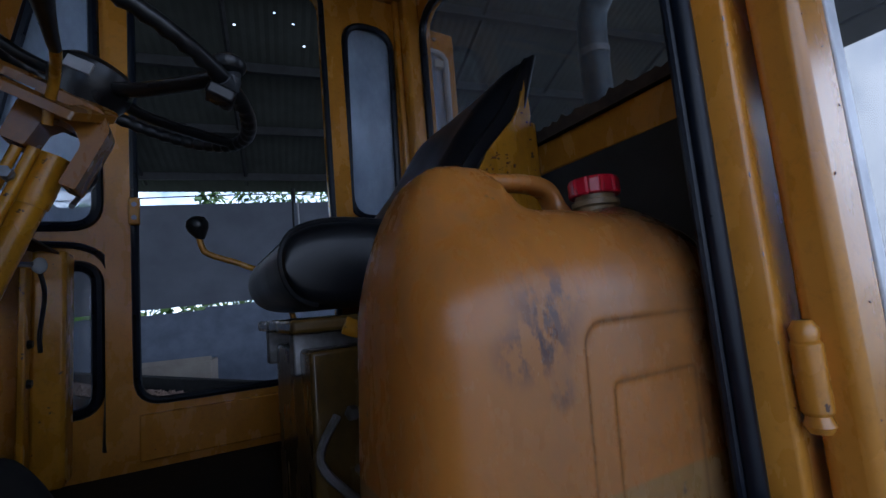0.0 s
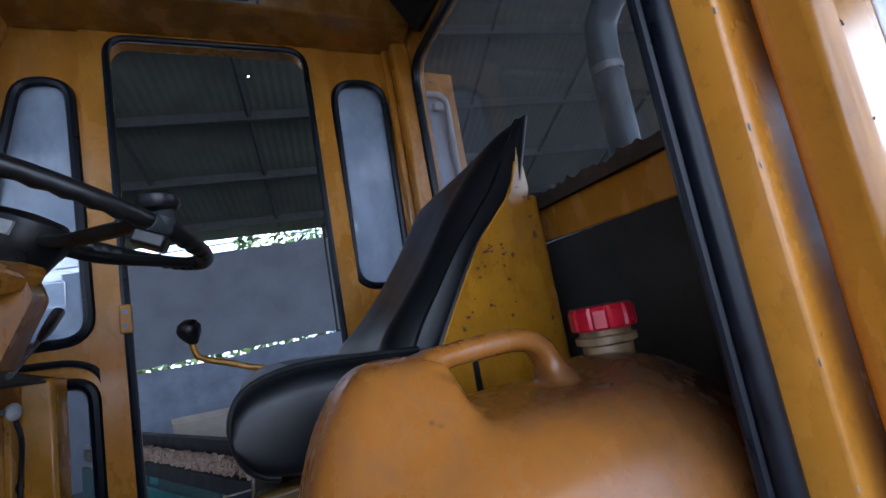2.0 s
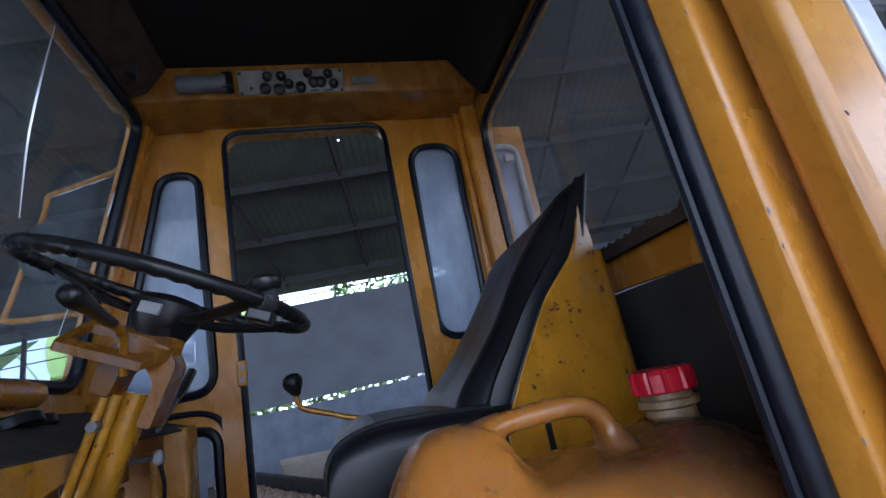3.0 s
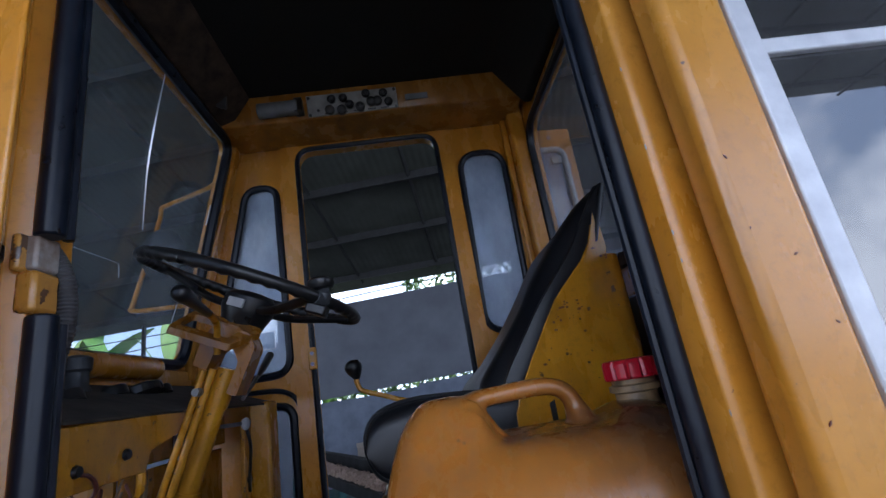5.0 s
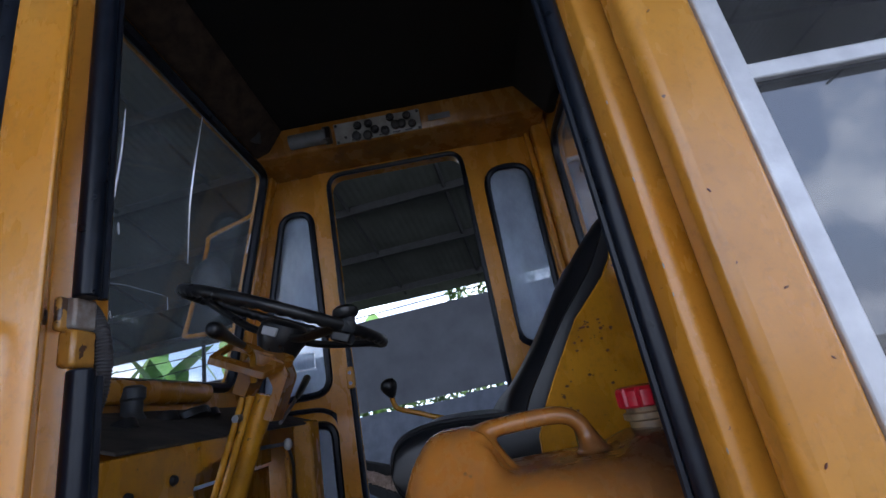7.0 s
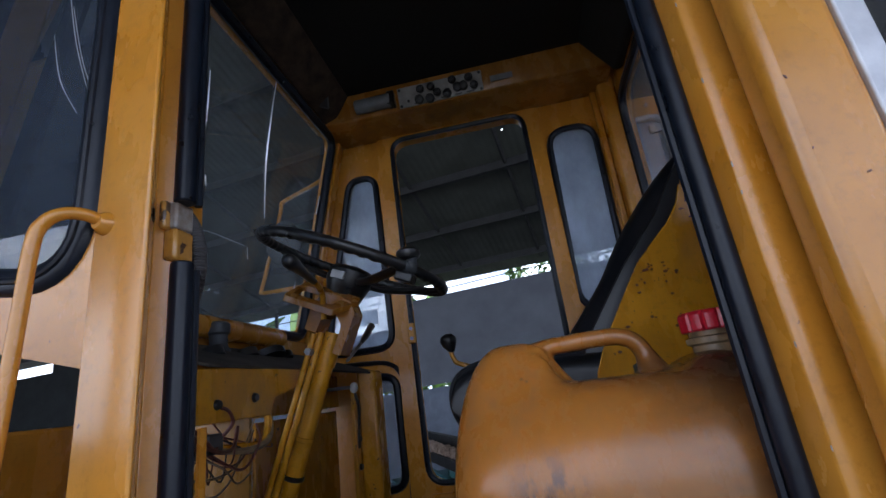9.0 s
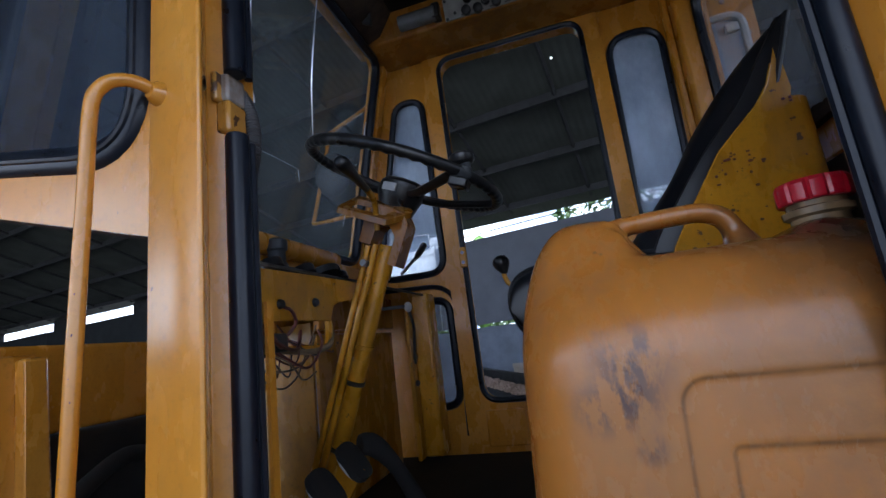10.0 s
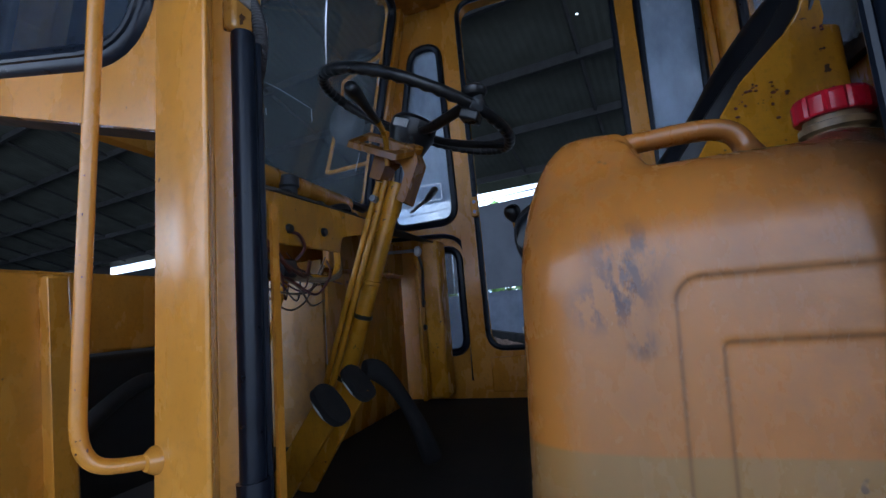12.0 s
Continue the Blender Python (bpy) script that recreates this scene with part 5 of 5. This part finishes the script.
for x, y, r in ((-0.36, 0.66, 0.034), (-0.33, 0.76, 0.026), (-0.36, 1.02, 0.05), (-0.36, 0.93, 0.028), (-0.32, 0.54, 0.03), (-0.37, 1.12, 0.03)):
    z = 1.79 - (x + 0.212) * 0.39
    g = part("gauge", lathe([(r, -0.01), (r, 0.006), (r * 0.92, 0.010), (r * 0.7, 0.010), (r * 0.68, 0.005)], pose(x, y, z + 0.006, 0, -20), 22), BLACKPLASTIC, dash, "black round gauge")
    part("lens", lathe([(r * 0.68, 0), (r * 0.66, 0.003)], pose(x, y, z + 0.012, 0, -20), 22), GREYMETAL, g)
part("control_stalk", lathe([(0.030, 0), (0.027, 0.02), (0.021, 0.03), (0.021, 0.055), (0.026, 0.060), (0.026, 0.082), (0.018, 0.088)], pose(-0.395, 0.872, 1.845), 18), DARKGREY, dash, "dark control stalk")
part("bulb", lathe([(0.008, 0), (0.015, 0.012), (0.012, 0.026)], pose(-0.37, 1.08, 1.85), 12), BLACKPLASTIC, dash)
for y, z in ((0.584, 1.730), (0.690, 1.738)):
    part("screw", lathe([(0.009, 0), (0.007, 0.006)], pose(-0.186, y, z, 0, 90), 10), BLACKPLASTIC, dash)


def loom(points, r, m, name="wire"):
    part(name, sweep(smoothed(points, 6), r, seg=6), m, dash)


loom([(-0.21, 0.592, 1.726), (-0.18, 0.60, 1.722), (-0.185, 0.625, 1.70), (-0.20, 0.62, 1.68)], 0.003, WIRE)
loom([(-0.24, 0.40, 1.76), (-0.19, 0.45, 1.74), (-0.17, 0.52, 1.69), (-0.20, 0.60, 1.66), (-0.24, 0.66, 1.67)], 0.0034, WIRE)
loom([(-0.24, 0.40, 1.75), (-0.18, 0.47, 1.71), (-0.17, 0.55, 1.665), (-0.21, 0.66, 1.655), (-0.24, 0.72, 1.69)], 0.0035, WIRE)
loom([(-0.25, 0.42, 1.70), (-0.2, 0.50, 1.64), (-0.19, 0.58, 1.62), (-0.21, 0.68, 1.63), (-0.22, 0.74, 1.68)], 0.0021, WIREPALE)
loom([(-0.25, 0.52, 1.68), (-0.2, 0.57, 1.60), (-0.2, 0.63, 1.60), (-0.22, 0.70, 1.64), (-0.23, 0.76, 1.70)], 0.0018, WIREPALE)
loom([(-0.26, 0.64, 1.66), (-0.21, 0.70, 1.648), (-0.2, 0.76, 1.66), (-0.22, 0.80, 1.70)], 0.006, WIREPALE, "hose")
loom([(-0.26, 0.60, 1.69), (-0.21, 0.63, 1.64), (-0.2, 0.68, 1.62), (-0.2, 0.73, 1.66), (-0.22, 0.75, 1.69)], 0.0025, WIRE)
loom([(-0.25, 0.56, 1.67), (-0.19, 0.60, 1.635), (-0.2, 0.66, 1.60), (-0.21, 0.72, 1.61)], 0.0018, WIREPALE)
loom([(-0.24, 0.50, 1.66), (-0.2, 0.52, 1.58), (-0.22, 0.50, 1.52)], 0.0025, WIRE)
random.seed(53)
for i in range(9):
    y = 0.50 + 0.03 * i
    m_ = WIRE if i % 3 else BLACKPLASTIC
    loom([(-0.25, y - 0.05, 1.69 + random.uniform(-0.02, 0.02)), (-0.215 + random.uniform(-0.02, 0.02), y, 1.655 + random.uniform(-0.03, 0.02)), (-0.21, y + 0.04, 1.625 + random.uniform(-0.03, 0.03)), (-0.235, y + 0.09, 1.665 + random.uniform(-0.02, 0.02))], 0.0016, m_)
part("connector_block", box(-0.25, -0.215, 0.605, 0.645, 1.652, 1.685), DARKGREY, dash, bevel=0.004)
part("steel_pipe", sweep(smoothed([(-0.30, 0.62, 1.66), (-0.23, 0.70, 1.655), (-0.21, 0.755, 1.655), (-0.21, 0.775, 1.685), (-0.215, 0.78, 1.72)]), 0.0075, seg=8), YELLOW, dash)

# front bulkhead in the footwell
bulk = thing("bulkhead", (-0.35, 1.0, FLOOR), "yellow steel footwell bulkhead", "panel", kind="structure")
part("front_plate", box(-0.345, -0.335, 0.93, 1.40, FLOOR, 1.69), YELLOW, bulk, bevel=0.003)
part("cavity_wall", box(-0.56, -0.345, 0.92, 0.93, FLOOR, 1.72), DIMYELLOW, bulk)
part("cavity_back", box(-0.60, -0.585, 0.86, 0.93, FLOOR, 1.90), DIMYELLOW, bulk)
part("cavity_side", panel([[(-0.10, 0.345), (-0.44, 0.76), (-0.432, 0.766), (-0.092, 0.353)]], lambda u, v, w: (u, v, FLOOR + w), 0.42), CAVITYSHADE, bulk)
part("strut", rod((-0.50, 0.78, FLOOR), (-0.40, 0.86, 1.68), 0.007, 8), YELLOW, bulk)
part("side_box", box(-0.235, -0.175, 1.34, 1.425, 1.295, 1.80), YELLOW, bulk, bevel=0.008)
part("box_edge", box(-0.245, -0.232, 1.30, 1.34, 1.295, 1.76), YELLOW, bulk, bevel=0.003)
part("upper_plate", box(-0.345, -0.325, 0.93, 1.40, 1.70, 1.80), YELLOW, bulk, bevel=0.004)
part("data_plate", box(-0.324, -0.320, 1.10, 1.19, 1.72, 1.765), PAPER, bulk, "pale metal data plate")
tap = part("valve", ball((-0.185, 1.185, 1.748), 0.012, (1, 1, 1.3)), PAPER, bulk, "grey valve knob")
part("valve_stem", rod((-0.32, 1.16, 1.752), (-0.19, 1.18, 1.75), 0.005, 8), STEEL, tap)
part("valve_cable", sweep(smoothed([(-0.185, 1.19, 1.735), (-0.18, 1.20, 1.69), (-0.19, 1.215, 1.62), (-0.185, 1.20, 1.585)]), 0.004, seg=6), BLACKPLASTIC, tap)
for z in (1.52, 1.60):
    part("bolt", lathe([(0.010, 0), (0.008, 0.008)], pose(-0.232, 1.32, z, 0, 90), 8), BLACKPLASTIC, bulk)

# ---- pedals ----
def pedal(x, y, z, label):
    e = thing("pedal", (x - 0.1, y, FLOOR), label, "pedal", "floor pedals")
    foot = Vector((x - 0.135, y + 0.015, FLOOR))
    part("arm", box(-0.005, 0.005, -0.024, 0.024, 0.0, (Vector((x, y, z)) - foot).length, m=axis_to(foot, (x, y, z)) ), YELLOW, e, bevel=0.002)
    at = Matrix.Translation((x, y, z)) @ Matrix.Rotation(radians(52), 4, "Y")
    part("pad", panel([rounded([(-0.036, -0.030), (0.036, -0.030), (0.036, 0.030), (-0.036, 0.030)], 0.029, 6)], lambda u, v, w: at @ Vector((u, v, w - 0.005)), 0.011), BLACKRAG, e, "worn black rubber pad", bevel=0.005)
    part("pad_rim", sweep([at @ Vector((0.035 * math.cos(a), 0.030 * math.sin(a), -0.005)) for a in [radians(230 + 10 * i) for i in range(10)]], 0.0018, seg=6), PAPER, e, "pale worn edge")


pedal(-0.117, 0.578, 1.440, "worn black pedal pad on a yellow arm")
pedal(-0.115, 0.665, 1.458, "dark pedal pad on a yellow arm")
tagged(part("rag", sweep(smoothed([(-0.128, 0.715, 1.474), (-0.112, 0.735, 1.468), (-0.090, 0.765, 1.43), (-0.066, 0.80, 1.36), (-0.050, 0.83, FLOOR + 0.012)], 5), [0.017 + 0.003 * math.sin(0.4 * i) for i in range(21)], seg=14), BLACKRAG), "dark rag hanging in the footwell", "rag")

# ---- machine in front of and behind the cab ----
fen = thing("front_frame", (-1.0, 0.6, 0.9), "yellow front frame plates of the loader", "machine frame")
part("fender_plate", box(-0.715, -0.70, -0.6, 0.553, 0.9, 1.703), ORANGE, fen, bevel=0.003)
part("plate_edge", panel([[(0.517, 1.696), (0.556, 1.698), (0.588, 1.28), (0.617, 0.9), (0.575, 0.9), (0.540, 1.28)]], lambda u, v, w: (-0.70 + w, u, v), 0.028), ORANGE, fen, "worn plate edge", bevel=0.006)
part("tower_plate", box(-1.02, -0.98, 0.45, 1.5, 1.53, 1.745), ORANGE, fen, bevel=0.01)
part("lift_arm", box(-1.9, -1.4, 0.5, 0.75, 1.15, 1.38), ORANGE, fen, bevel=0.02)
part("frame_deck", box(-1.75, -0.62, 0.3, 1.5, 0.40, 0.94), BEAM, fen, bevel=0.01)
part("frame_box", box(-1.65, -1.04, 0.42, 1.45, 0.93, 1.52), BEAM, fen, bevel=0.02)
part("hose", sweep(smoothed([(-0.98, 0.62, 1.20), (-0.90, 0.74, 1.36), (-0.93, 0.92, 1.44), (-0.99, 1.1, 1.40)]), 0.022, seg=10), BEAM, fen)
for y in (0.16, 1.58):
    part("tyre", lathe([(0.2, -0.2), (0.5, -0.2), (0.58, -0.13), (0.60, 0), (0.58, 0.13), (0.5, 0.2), (0.2, 0.2)], Matrix.Translation((-2.2, y, 0.60)) @ Matrix.Rotation(radians(90), 4, "X"), 36), RUBBER, fen)
part("axle", rod((-2.2, 0.1, 0.6), (-2.2, 1.6, 0.6), 0.12, 16), BEAM, fen)
part("axle_arm", box(-2.3, -1.6, 0.6, 1.1, 0.5, 0.72), BEAM, fen, bevel=0.02)
chassis = thing("rear_chassis", (0.9, 0.87, 0.4), "orange rear body of the wheel loader", "machine frame")
part("engine_hood", box(0.86, 2.6, 0.42, 1.35, 1.1, 1.80), ORANGE, chassis, bevel=0.04)
part("cab_mount", box(-0.5, 0.9, 0.38, 1.40, 0.7, 1.225), BEAM, chassis, bevel=0.01)
for x, y in ((1.9, 0.05), (1.9, 1.70)):
    part("tyre", lathe([(0.2, -0.22), (0.55, -0.22), (0.66, -0.14), (0.68, 0), (0.66, 0.14), (0.55, 0.22), (0.2, 0.22)], Matrix.Translation((x, y, 0.68)) @ Matrix.Rotation(radians(90), 4, "X"), 36), RUBBER, chassis)
pipe = thing("exhaust_stack", (1.6, 1.33, 1.8), "blue-grey exhaust stack with a bent top", "exhaust pipe")
part("pipe", sweep(smoothed([(1.6, 1.34, 1.78), (1.6, 1.34, 2.3), (1.6, 1.33, 2.72), (1.61, 1.29, 2.84), (1.64, 1.20, 2.92), (1.68, 1.08, 2.96)]), 0.062, seg=18), STACK, pipe)
part("band", lathe([(0.066, 0), (0.066, 0.03)], pose(1.6, 1.335, 2.6), 18), STEEL, pipe)
mir = thing("mirror_bracket", (-0.47, 1.49, 2.16), "orange tube bracket with a dark grey round mirror", "mirror")
part("tube", sweep(smoothed([(-0.36, 1.49, 2.62), (-0.44, 1.55, 2.62), (-0.645, 1.66, 2.625), (-0.67, 1.67, 2.61), (-0.68, 1.67, 2.55), (-0.74, 1.64, 2.26), (-0.745, 1.63, 2.22), (-0.72, 1.61, 2.195), (-0.47, 1.49, 2.16)], 5), 0.009, seg=8), ORANGE, mir)
part("mirror_shell", ball((-0.655, 1.66, 2.42), 0.105, (0.8, 0.4, 1)), DARKGREY, mir)
